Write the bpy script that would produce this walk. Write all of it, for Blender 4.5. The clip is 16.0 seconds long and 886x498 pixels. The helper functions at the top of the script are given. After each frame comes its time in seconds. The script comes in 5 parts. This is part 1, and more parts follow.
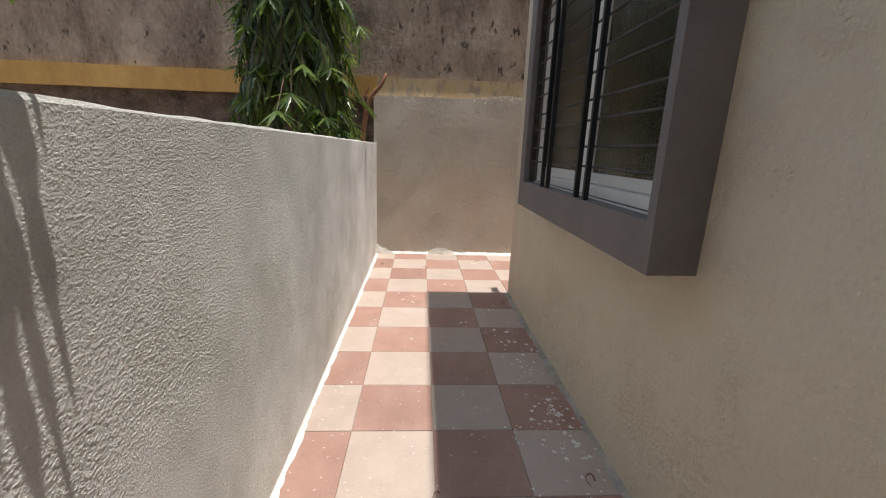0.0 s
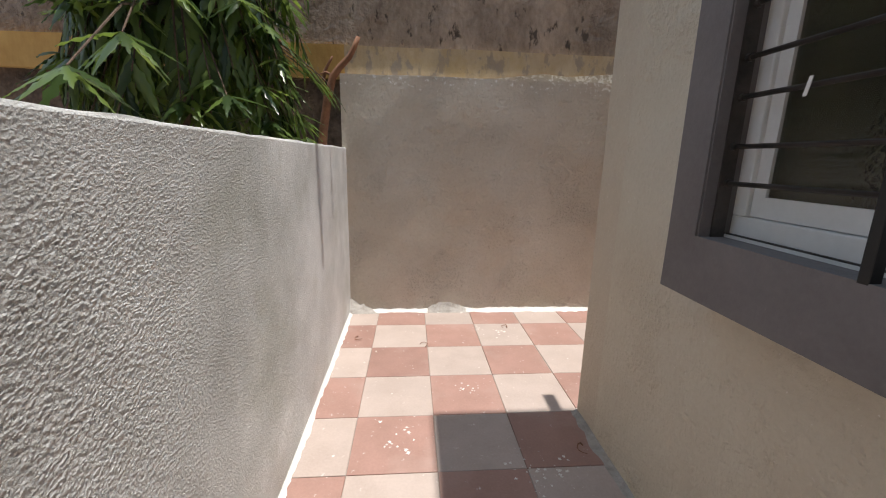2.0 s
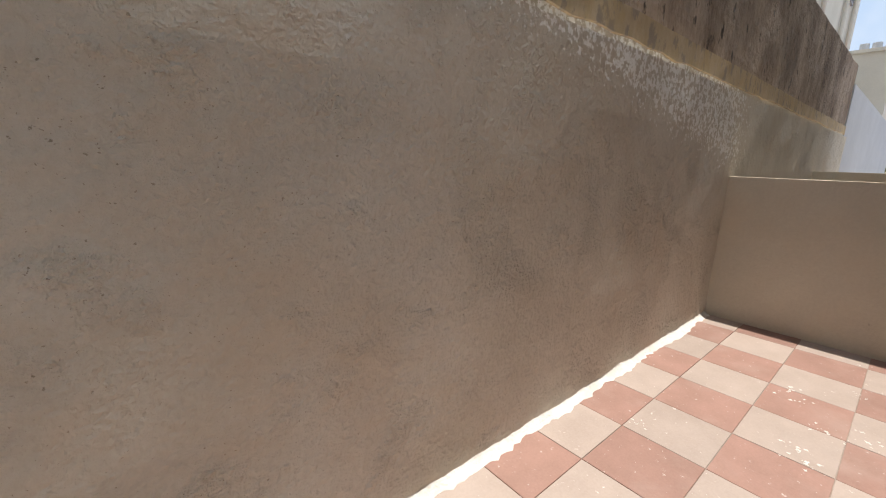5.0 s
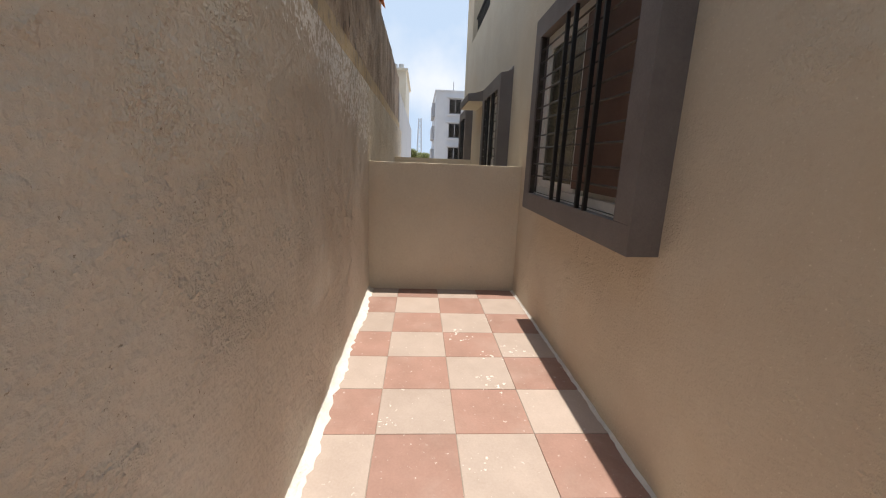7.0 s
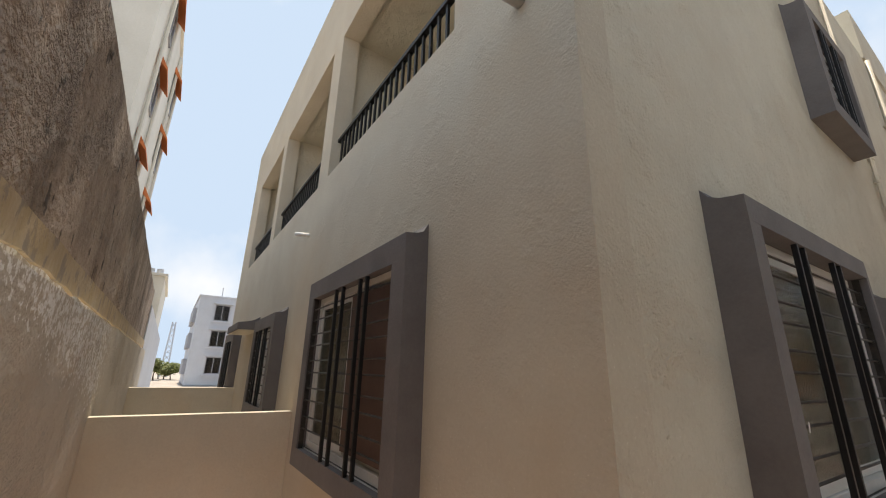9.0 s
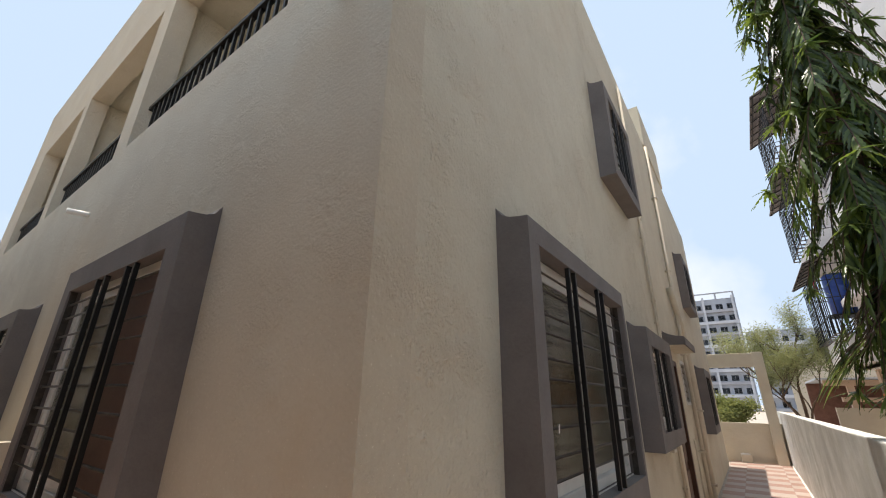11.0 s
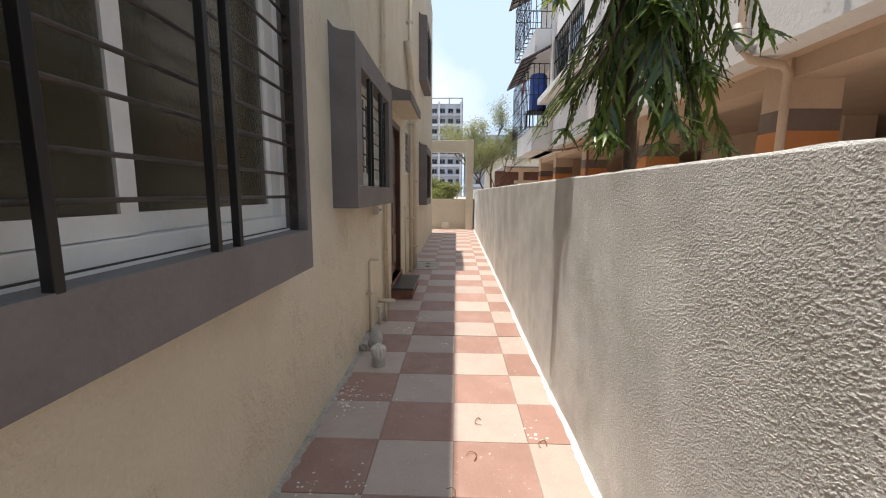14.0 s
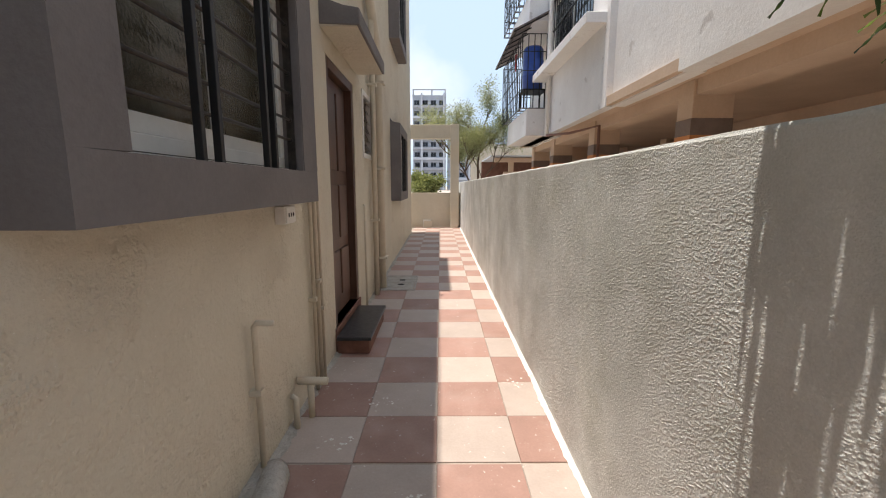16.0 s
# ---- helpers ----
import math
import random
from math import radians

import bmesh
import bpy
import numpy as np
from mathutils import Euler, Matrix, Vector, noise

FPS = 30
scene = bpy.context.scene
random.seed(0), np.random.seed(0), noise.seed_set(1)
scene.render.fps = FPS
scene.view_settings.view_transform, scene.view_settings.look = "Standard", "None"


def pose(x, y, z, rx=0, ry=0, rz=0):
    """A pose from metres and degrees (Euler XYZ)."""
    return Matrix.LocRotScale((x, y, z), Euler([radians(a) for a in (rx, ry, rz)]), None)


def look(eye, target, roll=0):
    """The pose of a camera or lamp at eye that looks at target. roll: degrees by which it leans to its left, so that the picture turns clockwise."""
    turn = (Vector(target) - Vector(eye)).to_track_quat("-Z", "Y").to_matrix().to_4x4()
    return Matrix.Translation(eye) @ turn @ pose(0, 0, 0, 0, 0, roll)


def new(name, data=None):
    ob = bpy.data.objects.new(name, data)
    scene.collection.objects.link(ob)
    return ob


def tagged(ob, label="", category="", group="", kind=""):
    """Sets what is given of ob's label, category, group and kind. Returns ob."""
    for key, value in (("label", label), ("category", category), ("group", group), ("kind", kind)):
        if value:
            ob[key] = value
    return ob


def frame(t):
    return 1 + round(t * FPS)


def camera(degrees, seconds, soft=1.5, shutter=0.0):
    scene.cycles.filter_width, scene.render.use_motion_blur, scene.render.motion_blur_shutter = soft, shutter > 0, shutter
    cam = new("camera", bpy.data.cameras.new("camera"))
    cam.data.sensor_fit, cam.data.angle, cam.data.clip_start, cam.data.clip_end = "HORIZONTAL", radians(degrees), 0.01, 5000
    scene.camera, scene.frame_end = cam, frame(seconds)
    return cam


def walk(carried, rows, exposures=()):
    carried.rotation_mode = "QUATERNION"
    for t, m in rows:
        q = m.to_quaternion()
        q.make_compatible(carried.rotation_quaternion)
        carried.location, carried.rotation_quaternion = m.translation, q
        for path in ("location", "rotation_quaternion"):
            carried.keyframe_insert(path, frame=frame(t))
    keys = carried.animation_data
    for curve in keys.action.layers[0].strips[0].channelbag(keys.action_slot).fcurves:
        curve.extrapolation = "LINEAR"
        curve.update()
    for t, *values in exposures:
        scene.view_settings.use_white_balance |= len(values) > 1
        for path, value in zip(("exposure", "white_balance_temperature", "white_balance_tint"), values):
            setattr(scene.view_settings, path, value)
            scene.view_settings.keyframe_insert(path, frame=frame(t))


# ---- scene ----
cam = camera(95.6, 16.0, soft=1.1)
PATH = [
    (0, (0.034, -0.121, 1.354), (0.151, 1.817, 0.876), 2.0),
    (0.5, (-0.021, 0.363, 1.359), (0.117, 2.303, 0.894), 1.7),
    (1, (-0.007, 0.846, 1.348), (0.147, 2.786, 0.89), 1.5),
    (1.5, (-0.005, 1.265, 1.353), (0.123, 3.208, 0.9), 1.1),
    (2, (-0.002, 1.697, 1.349), (0.157, 3.64, 0.906), 1.2),
    (2.5, (0.024, 2.158, 1.355), (0.193, 4.102, 0.915), 0.9),
    (3, (-0.032, 2.569, 1.345), (0.167, 4.516, 0.934), 1.1),
    (5.5, (0.17, 4.244, 1.384), (1.785, 5.342, 0.952), 2.3),
    (6, (0.22, 4.427, 1.34), (2.086, 5.029, 0.945), 2.7),
    (6.5, (0.318, 4.531, 1.314), (2.265, 4.729, 0.9), 2.2),
    (7, (0.37, 4.616, 1.345), (2.317, 4.489, 0.903), 2.3),
    (7.5, (0.347, 4.674, 1.437), (2.241, 4.171, 1.034), 1.9),
    (8, (0.289, 4.671, 1.552), (2.147, 3.944, 1.421), 1.7),
    (8.5, (0.23, 4.646, 1.659), (1.992, 3.732, 1.9), 1.5),
    (9, (0.156, 4.685, 1.683), (1.757, 3.639, 2.268), 1.4),
    (11.5, (0.077, 4.246, 1.561), (0.971, 2.569, 2.184), 1.8),
    (12, (0.126, 4.071, 1.42), (0.721, 2.179, 1.684), 1.0),
    (12.5, (0.133, 3.828, 1.317), (0.434, 1.853, 1.221), 0.6),
    (13, (0.1, 3.512, 1.328), (0.272, 1.538, 1.062), 0.5),
    (13.5, (0.12, 3.164, 1.32), (0.246, 1.187, 1.045), 0.4),
    (14, (0.117, 2.791, 1.323), (0.181, 0.812, 1.043), 0.4),
    (14.5, (0.06, 2.346, 1.332), (0.104, 0.367, 1.044), 0.0),
    (15, (0.064, 1.896, 1.305), (0.092, -0.082, 1.012), -0.2),
    (15.5, (0.107, 1.393, 1.281), (0.094, -0.585, 0.985), 0.2),
    (16, (0.104, 0.914, 1.295), (0.09, -1.061, 0.985), 0.1),
]
EXPOSURE, TINT = 1.89, 12
LOOK = [(0.0, 0.0, 7000), (3.0, -0.08, 6600), (5.5, -0.08, 7150), (7.0, -0.05, 7300), (8.5, -0.05, 7450), (9.0, 0.0, 7700), (11.5, 0.08, 7250), (12.5, 0.23, 7000), (14.0, 0.23, 7150), (16.0, 0.19, 7150)]
walk(cam, [(t, look(eye, target, roll)) for t, eye, target, roll in PATH], [(t, EXPOSURE + e, k, TINT) for t, e, k in LOOK])

# ---- daylight: near-vertical noon sun, leaning a little towards +x ----
SUN = Vector((0.118, -0.002, 1.0)).normalized()
world = bpy.data.worlds.new("sky")
scene.world = world
world.use_nodes = True
wn = world.node_tree.nodes
sky = wn.new("ShaderNodeTexSky")
sky.sky_type = "NISHITA"
sky.sun_disc = False
sky.sun_elevation = math.asin(SUN.z)
sky.sun_rotation = math.atan2(SUN.x, SUN.y)
sky.dust_density = 0.7
sky.air_density = 0.85
sky.ozone_density = 0.6
wn["Background"].inputs["Strength"].default_value = 0.15
# thin high cloud over the whole sky
way, cloud, thin, veil = wn.new("ShaderNodeTexCoord"), wn.new("ShaderNodeTexNoise"), wn.new("ShaderNodeMapRange"), wn.new("ShaderNodeMix")
cloud.inputs["Scale"].default_value, cloud.inputs["Detail"].default_value = 3.2, 8.0
thin.inputs["From Min"].default_value, thin.inputs["From Max"].default_value, thin.inputs["To Max"].default_value = 0.54, 0.74, 0.6
veil.data_type = "RGBA"
veil.inputs["B"].default_value = (2.0, 2.1, 2.25, 1)
world.node_tree.links.new(way.outputs["Generated"], cloud.inputs["Vector"])
world.node_tree.links.new(cloud.outputs["Fac"], thin.inputs["Value"])
world.node_tree.links.new(thin.outputs[0], veil.inputs["Factor"])
haze = wn.new("ShaderNodeVectorMath")
haze.operation = "MINIMUM"
haze.inputs[1].default_value = (1.04, 1.42, 1.98)
world.node_tree.links.new(sky.outputs[0], haze.inputs[0])
world.node_tree.links.new(haze.outputs[0], veil.inputs["A"])
world.node_tree.links.new(veil.outputs["Result"], wn["Background"].inputs["Color"])
sun = new("sun", bpy.data.lights.new("sun", "SUN"))
sun.data.energy, sun.data.angle, sun.data.color = 1.48, radians(0.5), (1.0, 0.975, 0.94)
sun.matrix_world = look(SUN * 30, (0, 0, 0))


# ---- materials ----
def shade(name, dark, light, rough=0.85, scale=3.0, fine=40.0, bump=0.3, depth=0.004, metal=0.0, spots=None, spot_size=9.0, spot_cut=0.66, streak=1.0, vary=0.0, bump_scale=None, coarse_bump=0.0, salt=None, crumb=None, warm=None):
    """Paint, plaster, stone: two tones mixed by a coarse and a fine noise, with relief; spots is a third tone in ragged patches."""
    m = bpy.data.materials.new(name)
    m.use_nodes = True
    nt, b = m.node_tree, m.node_tree.nodes["Principled BSDF"]
    n, link = nt.nodes, nt.links.new
    geo = n.new("ShaderNodeNewGeometry")
    stretch = n.new("ShaderNodeVectorMath")
    stretch.operation = "MULTIPLY"
    stretch.inputs[1].default_value = (1, 1, streak)
    link(geo.outputs["Position"], stretch.inputs[0])

    def grain(size, detail=6.0, pos=stretch):
        t = n.new("ShaderNodeTexNoise")
        t.inputs["Scale"].default_value, t.inputs["Detail"].default_value, t.inputs["Roughness"].default_value = size, detail, 0.62
        link(pos.outputs[0], t.inputs["Vector"])
        return t

    a, f = grain(scale), grain(fine, 3.0)
    add = n.new("ShaderNodeMath")
    add.operation = "MULTIPLY_ADD"
    link(f.outputs["Fac"], add.inputs[0])
    add.inputs[1].default_value = 0.4
    link(a.outputs["Fac"], add.inputs[2])
    ramp = n.new("ShaderNodeMapRange")
    ramp.inputs["From Min"].default_value, ramp.inputs["From Max"].default_value = 0.5, 0.9
    link(add.outputs[0], ramp.inputs["Value"])
    mix = n.new("ShaderNodeMix")
    mix.data_type = "RGBA"
    mix.inputs["A"].default_value, mix.inputs["B"].default_value = (*dark, 1), (*light, 1)
    link(ramp.outputs[0], mix.inputs["Factor"])
    colour = mix.outputs["Result"]
    if vary:
        info = n.new("ShaderNodeObjectInfo")
        val = n.new("ShaderNodeMapRange")
        val.inputs["To Min"].default_value, val.inputs["To Max"].default_value = 1 - vary, 1 + vary
        link(info.outputs["Random"], val.inputs["Value"])
        hsv = n.new("ShaderNodeHueSaturation")
        link(val.outputs[0], hsv.inputs["Value"])
        link(colour, hsv.inputs["Color"])
        colour = hsv.outputs[0]
    if spots:
        s = grain(spot_size, 8.0, stretch)
        cut = n.new("ShaderNodeMapRange")
        cut.inputs["From Min"].default_value, cut.inputs["From Max"].default_value = spot_cut, spot_cut + 0.05
        link(s.outputs["Fac"], cut.inputs["Value"])
        over = n.new("ShaderNodeMix")
        over.data_type = "RGBA"
        over.inputs["B"].default_value = (*spots, 1)
        link(cut.outputs[0], over.inputs["Factor"])
        link(colour, over.inputs["A"])
        colour = over.outputs["Result"]
    if warm:
        w, cut = grain(warm[3], 5.0, geo), n.new("ShaderNodeMapRange")
        cut.inputs["From Min"].default_value, cut.inputs["From Max"].default_value, cut.inputs["To Max"].default_value = 0.5, 0.72, 0.35
        link(w.outputs["Fac"], cut.inputs["Value"])
        over = n.new("ShaderNodeMix")
        over.data_type = "RGBA"
        over.inputs["B"].default_value = (*warm[:3], 1)
        link(cut.outputs[0], over.inputs["Factor"])
        link(colour, over.inputs["A"])
        colour = over.outputs["Result"]
    if salt:
        # crust of salts: from the damp joint at z1 downwards, deeper further along x, and never before x0
        z0, z1, x0, x1, tone = salt
        sep = n.new("ShaderNodeSeparateXYZ")
        link(geo.outputs["Position"], sep.inputs[0])
        lean, rim, most = n.new("ShaderNodeMath"), n.new("ShaderNodeMath"), n.new("ShaderNodeMath")
        lean.operation, most.operation = "MULTIPLY_ADD", "MAXIMUM"
        lean.inputs[1].default_value, rim.inputs[1].default_value = 0.2, 0.27
        link(sep.outputs["X"], lean.inputs[0])
        link(sep.outputs["Z"], lean.inputs[2])
        link(sep.outputs["Z"], rim.inputs[0])
        link(lean.outputs[0], most.inputs[0])
        link(rim.outputs[0], most.inputs[1])
        up, along, sn = n.new("ShaderNodeMapRange"), n.new("ShaderNodeMapRange"), grain(34, 15.0, geo)
        up.inputs["From Min"].default_value, up.inputs["From Max"].default_value, up.inputs["To Max"].default_value = z0, z1, 0.19
        up.inputs["To Min"].default_value = -0.14
        along.inputs["From Min"].default_value, along.inputs["From Max"].default_value, along.inputs["To Min"].default_value = x0, x1, 0.0
        along.inputs["To Max"].default_value = -0.3
        link(most.outputs[0], up.inputs["Value"])
        link(sep.outputs["X"], along.inputs["Value"])
        one, two = n.new("ShaderNodeMath"), n.new("ShaderNodeMath")
        link(up.outputs[0], one.inputs[0])
        link(along.outputs[0], one.inputs[1])
        link(one.outputs[0], two.inputs[0])
        link(sn.outputs["Fac"], two.inputs[1])
        cut = n.new("ShaderNodeMapRange")
        cut.inputs["From Min"].default_value, cut.inputs["From Max"].default_value, cut.inputs["To Max"].default_value = 0.66, 0.72, 0.97
        link(two.outputs[0], cut.inputs["Value"])
        over = n.new("ShaderNodeMix")
        over.data_type = "RGBA"
        over.inputs["B"].default_value = (*tone, 1)
        link(cut.outputs[0], over.inputs["Factor"])
        link(colour, over.inputs["A"])
        colour = over.outputs["Result"]
    link(colour, b.inputs["Base Color"])
    b.inputs["Roughness"].default_value, b.inputs["Metallic"].default_value = rough, metal
    if bump:
        bn = n.new("ShaderNodeBump")
        bn.inputs["Strength"].default_value, bn.inputs["Distance"].default_value = bump, depth
        r = grain(bump_scale or fine, 4.0, geo)
        height = r.outputs["Fac"]
        if coarse_bump:
            c = grain(coarse_bump, 3.0, geo)
            hs = n.new("ShaderNodeMath")
            hs.operation = "MULTIPLY_ADD"
            hs.inputs[1].default_value = 2.5
            link(c.outputs["Fac"], hs.inputs[0])
            link(height, hs.inputs[2])
            height = hs.outputs[0]
        if crumb:
            where, grit, cut, lift = grain(crumb[0], 6.0, geo), grain(crumb[1], 2.0, geo), n.new("ShaderNodeMapRange"), n.new("ShaderNodeMath")
            cut.inputs["From Min"].default_value, cut.inputs["From Max"].default_value, cut.inputs["To Max"].default_value = 0.53, 0.62, crumb[2]
            link(where.outputs["Fac"], cut.inputs["Value"])
            lift.operation = "MULTIPLY_ADD"
            link(grit.outputs["Fac"], lift.inputs[0])
            link(cut.outputs[0], lift.inputs[1])
            link(height, lift.inputs[2])
            height = lift.outputs[0]
        link(height, bn.inputs["Height"])
        link(bn.outputs[0], b.inputs["Normal"])
    return m


CREAM = shade("cream_wall_paint", (0.56, 0.505, 0.40), (0.64, 0.59, 0.478), 0.8, 1.6, 60, 0.8, 0.009, spots=(0.74, 0.71, 0.65), spot_size=85, spot_cut=0.665, coarse_bump=7, crumb=(2.6, 75, 2.2), warm=(0.60, 0.495, 0.37, 1.3))
# cream darkened and warmed for the rear wall's light; pale spots include sunlit crumbs
CREAM_REAR_SHADED = shade("shaded_weathered_cream_paint", (0.53, 0.46, 0.36), (0.61, 0.545, 0.435), 0.85, 1.4, 55, 0.9, 0.007, spots=(0.74, 0.69, 0.58), spot_size=105, spot_cut=0.62, crumb=(2.2, 85, 1.5), warm=(0.54, 0.42, 0.285, 1.5))
GREY = shade("grey_surround_paint", (0.135, 0.12, 0.116), (0.18, 0.162, 0.157), 0.75, 3, 70, 0.5, 0.004, spots=(0.3, 0.28, 0.27), spot_size=70, spot_cut=0.72)
# fine tones imitate sun and shade on the grains, besides the modelled relief
ROUGHCAST = shade("rough_cast_cement", (0.57, 0.575, 0.55), (0.85, 0.855, 0.835), 0.95, 2.2, 190, 1.0, 0.004, bump_scale=240, warm=(0.40, 0.405, 0.31, 2.6))
REARPLASTER = shade("stained_cement_plaster", (0.54, 0.485, 0.405), (0.66, 0.61, 0.53), 0.92, 1.5, 45, 1.0, 0.013, spots=(0.32, 0.27, 0.21), spot_size=85, spot_cut=0.645, coarse_bump=9, salt=(1.93, 2.34, 4.2, 5.4, (0.92, 0.91, 0.88)), crumb=(3.2, 70, 1.8), warm=(0.60, 0.46, 0.32, 1.7))
PARTITION = shade("beige_partition_plaster", (0.53, 0.47, 0.375), (0.62, 0.56, 0.45), 0.9, 1.4, 50, 0.6, 0.006, spots=(0.42, 0.37, 0.30), spot_size=12, spot_cut=0.72, coarse_bump=8, warm=(0.62, 0.49, 0.345, 1.9))
OLDWALL = shade("weathered_brown_plaster", (0.20, 0.146, 0.112), (0.53, 0.42, 0.335), 0.95, 2.4, 30, 1.0, 0.02, spots=(0.095, 0.072, 0.056), spot_size=9, spot_cut=0.60, streak=0.5, coarse_bump=12, crumb=(3.0, 60, 1.5))
OCHRE = shade("faded_ochre_plaster", (0.46, 0.27, 0.085), (0.60, 0.385, 0.135), 0.9, 4, 30, 0.8, 0.008, spots=(0.42, 0.31, 0.20), spot_size=10, spot_cut=0.66, streak=0.45)
OCHREWORN = shade("worn_ochre_plaster", (0.44, 0.33, 0.20), (0.56, 0.45, 0.31), 0.9, 5, 30, 0.9, 0.012, spots=(0.34, 0.28, 0.22), spot_size=12, spot_cut=0.54, streak=0.5, warm=(0.55, 0.37, 0.13, 4.0))
LIME = shade("white_lime_cement", (0.66, 0.63, 0.58), (0.82, 0.80, 0.76), 0.95, 8, 60, 0.9, 0.01)
CEMENT = shade("grey_cement_lump", (0.30, 0.28, 0.25), (0.48, 0.45, 0.41), 0.95, 7, 40, 1.0, 0.012)
STONE = shade("dark_rubble_stone", (0.05, 0.035, 0.028), (0.20, 0.145, 0.11), 0.95, 5, 26, 1.0, 0.03)
REDTILE = shade("terracotta_floor_tile", (0.295, 0.175, 0.14), (0.365, 0.215, 0.175), 0.55, 5, 80, 0.3, 0.002, spots=(0.60, 0.54, 0.49), spot_size=34, spot_cut=0.64, vary=0.10, warm=(0.46, 0.36, 0.31, 2.4))
CREAMTILE = shade("cream_floor_tile", (0.40, 0.325, 0.28), (0.47, 0.388, 0.34), 0.5, 5, 80, 0.3, 0.002, spots=(0.70, 0.66, 0.62), spot_size=30, spot_cut=0.645, vary=0.07, warm=(0.44, 0.37, 0.33, 2.4))
GROUT = shade("cement_bed", (0.30, 0.24, 0.20), (0.42, 0.36, 0.31), 0.95, 8, 50, 0.6, 0.004)
WHITEMETAL = shade("white_powder_coat", (0.66, 0.65, 0.62), (0.74, 0.73, 0.70), 0.45, 6, 60, 0.05, 0.001)
BLACKMETAL = shade("black_enamel_iron", (0.006, 0.0055, 0.0055), (0.014, 0.012, 0.011), 0.5, 8, 60, 0.2, 0.001)
RODMETAL = shade("dark_steel_rod", (0.035, 0.03, 0.026), (0.085, 0.072, 0.062), 0.42, 14, 60, 0.2, 0.001, metal=0.4)
BROWNBOARD = shade("brown_board", (0.085, 0.045, 0.032), (0.12, 0.068, 0.05), 0.6, 3, 60, 0.15, 0.002)
DOORWOOD = shade("dark_brown_door", (0.05, 0.021, 0.012), (0.105, 0.046, 0.026), 0.5, 4, 40, 0.3, 0.002, streak=0.12)
GRANITE = shade("black_granite", (0.015, 0.015, 0.017), (0.06, 0.06, 0.065), 0.35, 30, 180, 0.1, 0.001, spots=(0.45, 0.43, 0.40), spot_size=28, spot_cut=0.70)
BROWNSTONE = shade("brown_painted_riser", (0.14, 0.06, 0.04), (0.22, 0.10, 0.07), 0.7, 6, 60, 0.3, 0.002)
PIPE = shade("cream_painted_pipe", (0.52, 0.46, 0.36), (0.62, 0.56, 0.45), 0.5, 6, 60, 0.1, 0.001)
PVC = shade("grey_pvc", (0.36, 0.35, 0.33), (0.46, 0.45, 0.43), 0.5, 10, 60, 0.1, 0.001)
DUSTYPLASTIC = shade("dusty_white_plastic", (0.42, 0.40, 0.37), (0.66, 0.64, 0.60), 0.5, 14, 60, 0.3, 0.002)
WHITEPLASTIC = shade("white_plastic", (0.70, 0.68, 0.64), (0.80, 0.78, 0.74), 0.4, 12, 60, 0.3, 0.002)
NBWHITE = shade("lilac_white_paint", (0.70, 0.67, 0.66), (0.82, 0.80, 0.79), 0.85, 0.8, 30, 0.5, 0.008, spots=(0.58, 0.54, 0.52), spot_size=3, spot_cut=0.64, coarse_bump=4)
NBCEIL = shade("peach_ceiling_paint", (0.54, 0.39, 0.285), (0.64, 0.48, 0.365), 0.85, 1.2, 30, 0.2, 0.003)
NBORANGE = shade("orange_column_paint", (0.50, 0.185, 0.06), (0.60, 0.24, 0.085), 0.75, 2, 30, 0.2, 0.003)
NBBAND = shade("brown_band_paint", (0.16, 0.115, 0.095), (0.22, 0.165, 0.14), 0.8, 2, 30, 0.2, 0.003)
ORANGE = shade("orange_sunshade_paint", (0.55, 0.15, 0.045), (0.66, 0.20, 0.06), 0.7, 2, 30, 0.1, 0.002)
APT = shade("pale_apartment_paint", (0.60, 0.57, 0.50), (0.70, 0.67, 0.60), 0.85, 0.6, 20, 0.2, 0.004)
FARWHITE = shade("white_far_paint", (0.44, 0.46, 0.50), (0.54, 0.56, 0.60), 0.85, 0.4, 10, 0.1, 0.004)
# distance haze is mixed into this wall colour, dulling the white to bluish grey
FARTOWER_HAZED = shade("hazed_white_far_paint", (0.30, 0.33, 0.38), (0.38, 0.41, 0.46), 0.85, 0.4, 10, 0.1, 0.004)
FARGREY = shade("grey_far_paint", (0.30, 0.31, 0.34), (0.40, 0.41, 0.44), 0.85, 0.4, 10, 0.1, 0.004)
# near-black colour for a doorway and small holes, in place of their shade
OPENING_SHADE = shade("painted_opening_shade", (0.02, 0.018, 0.016), (0.035, 0.03, 0.028), 0.9, 2, 20, 0.0)
ROOM = shade("dull_room_plaster", (0.50, 0.47, 0.40), (0.58, 0.55, 0.47), 0.9, 2, 20, 0.0)
BARREL = shade("blue_plastic_barrel", (0.015, 0.05, 0.24), (0.025, 0.08, 0.34), 0.4, 6, 40, 0.1, 0.002)
REDCLOTH = shade("red_cloth", (0.45, 0.03, 0.05), (0.6, 0.05, 0.08), 0.8, 12, 60, 0.3, 0.004)
SHEETMETAL = shade("rusty_sheet", (0.12, 0.10, 0.10), (0.26, 0.22, 0.21), 0.6, 8, 40, 0.2, 0.003)
SOIL = shade("pale_dusty_paving", (0.34, 0.29, 0.24), (0.48, 0.42, 0.36), 0.95, 0.8, 20, 0.8, 0.02)
BARK = shade("brown_bark", (0.07, 0.045, 0.032), (0.17, 0.115, 0.08), 0.95, 10, 60, 0.9, 0.01, streak=0.3)
TWIG = shade("orange_brown_branch", (0.15, 0.065, 0.035), (0.30, 0.14, 0.075), 0.8, 10, 60, 0.4, 0.004)


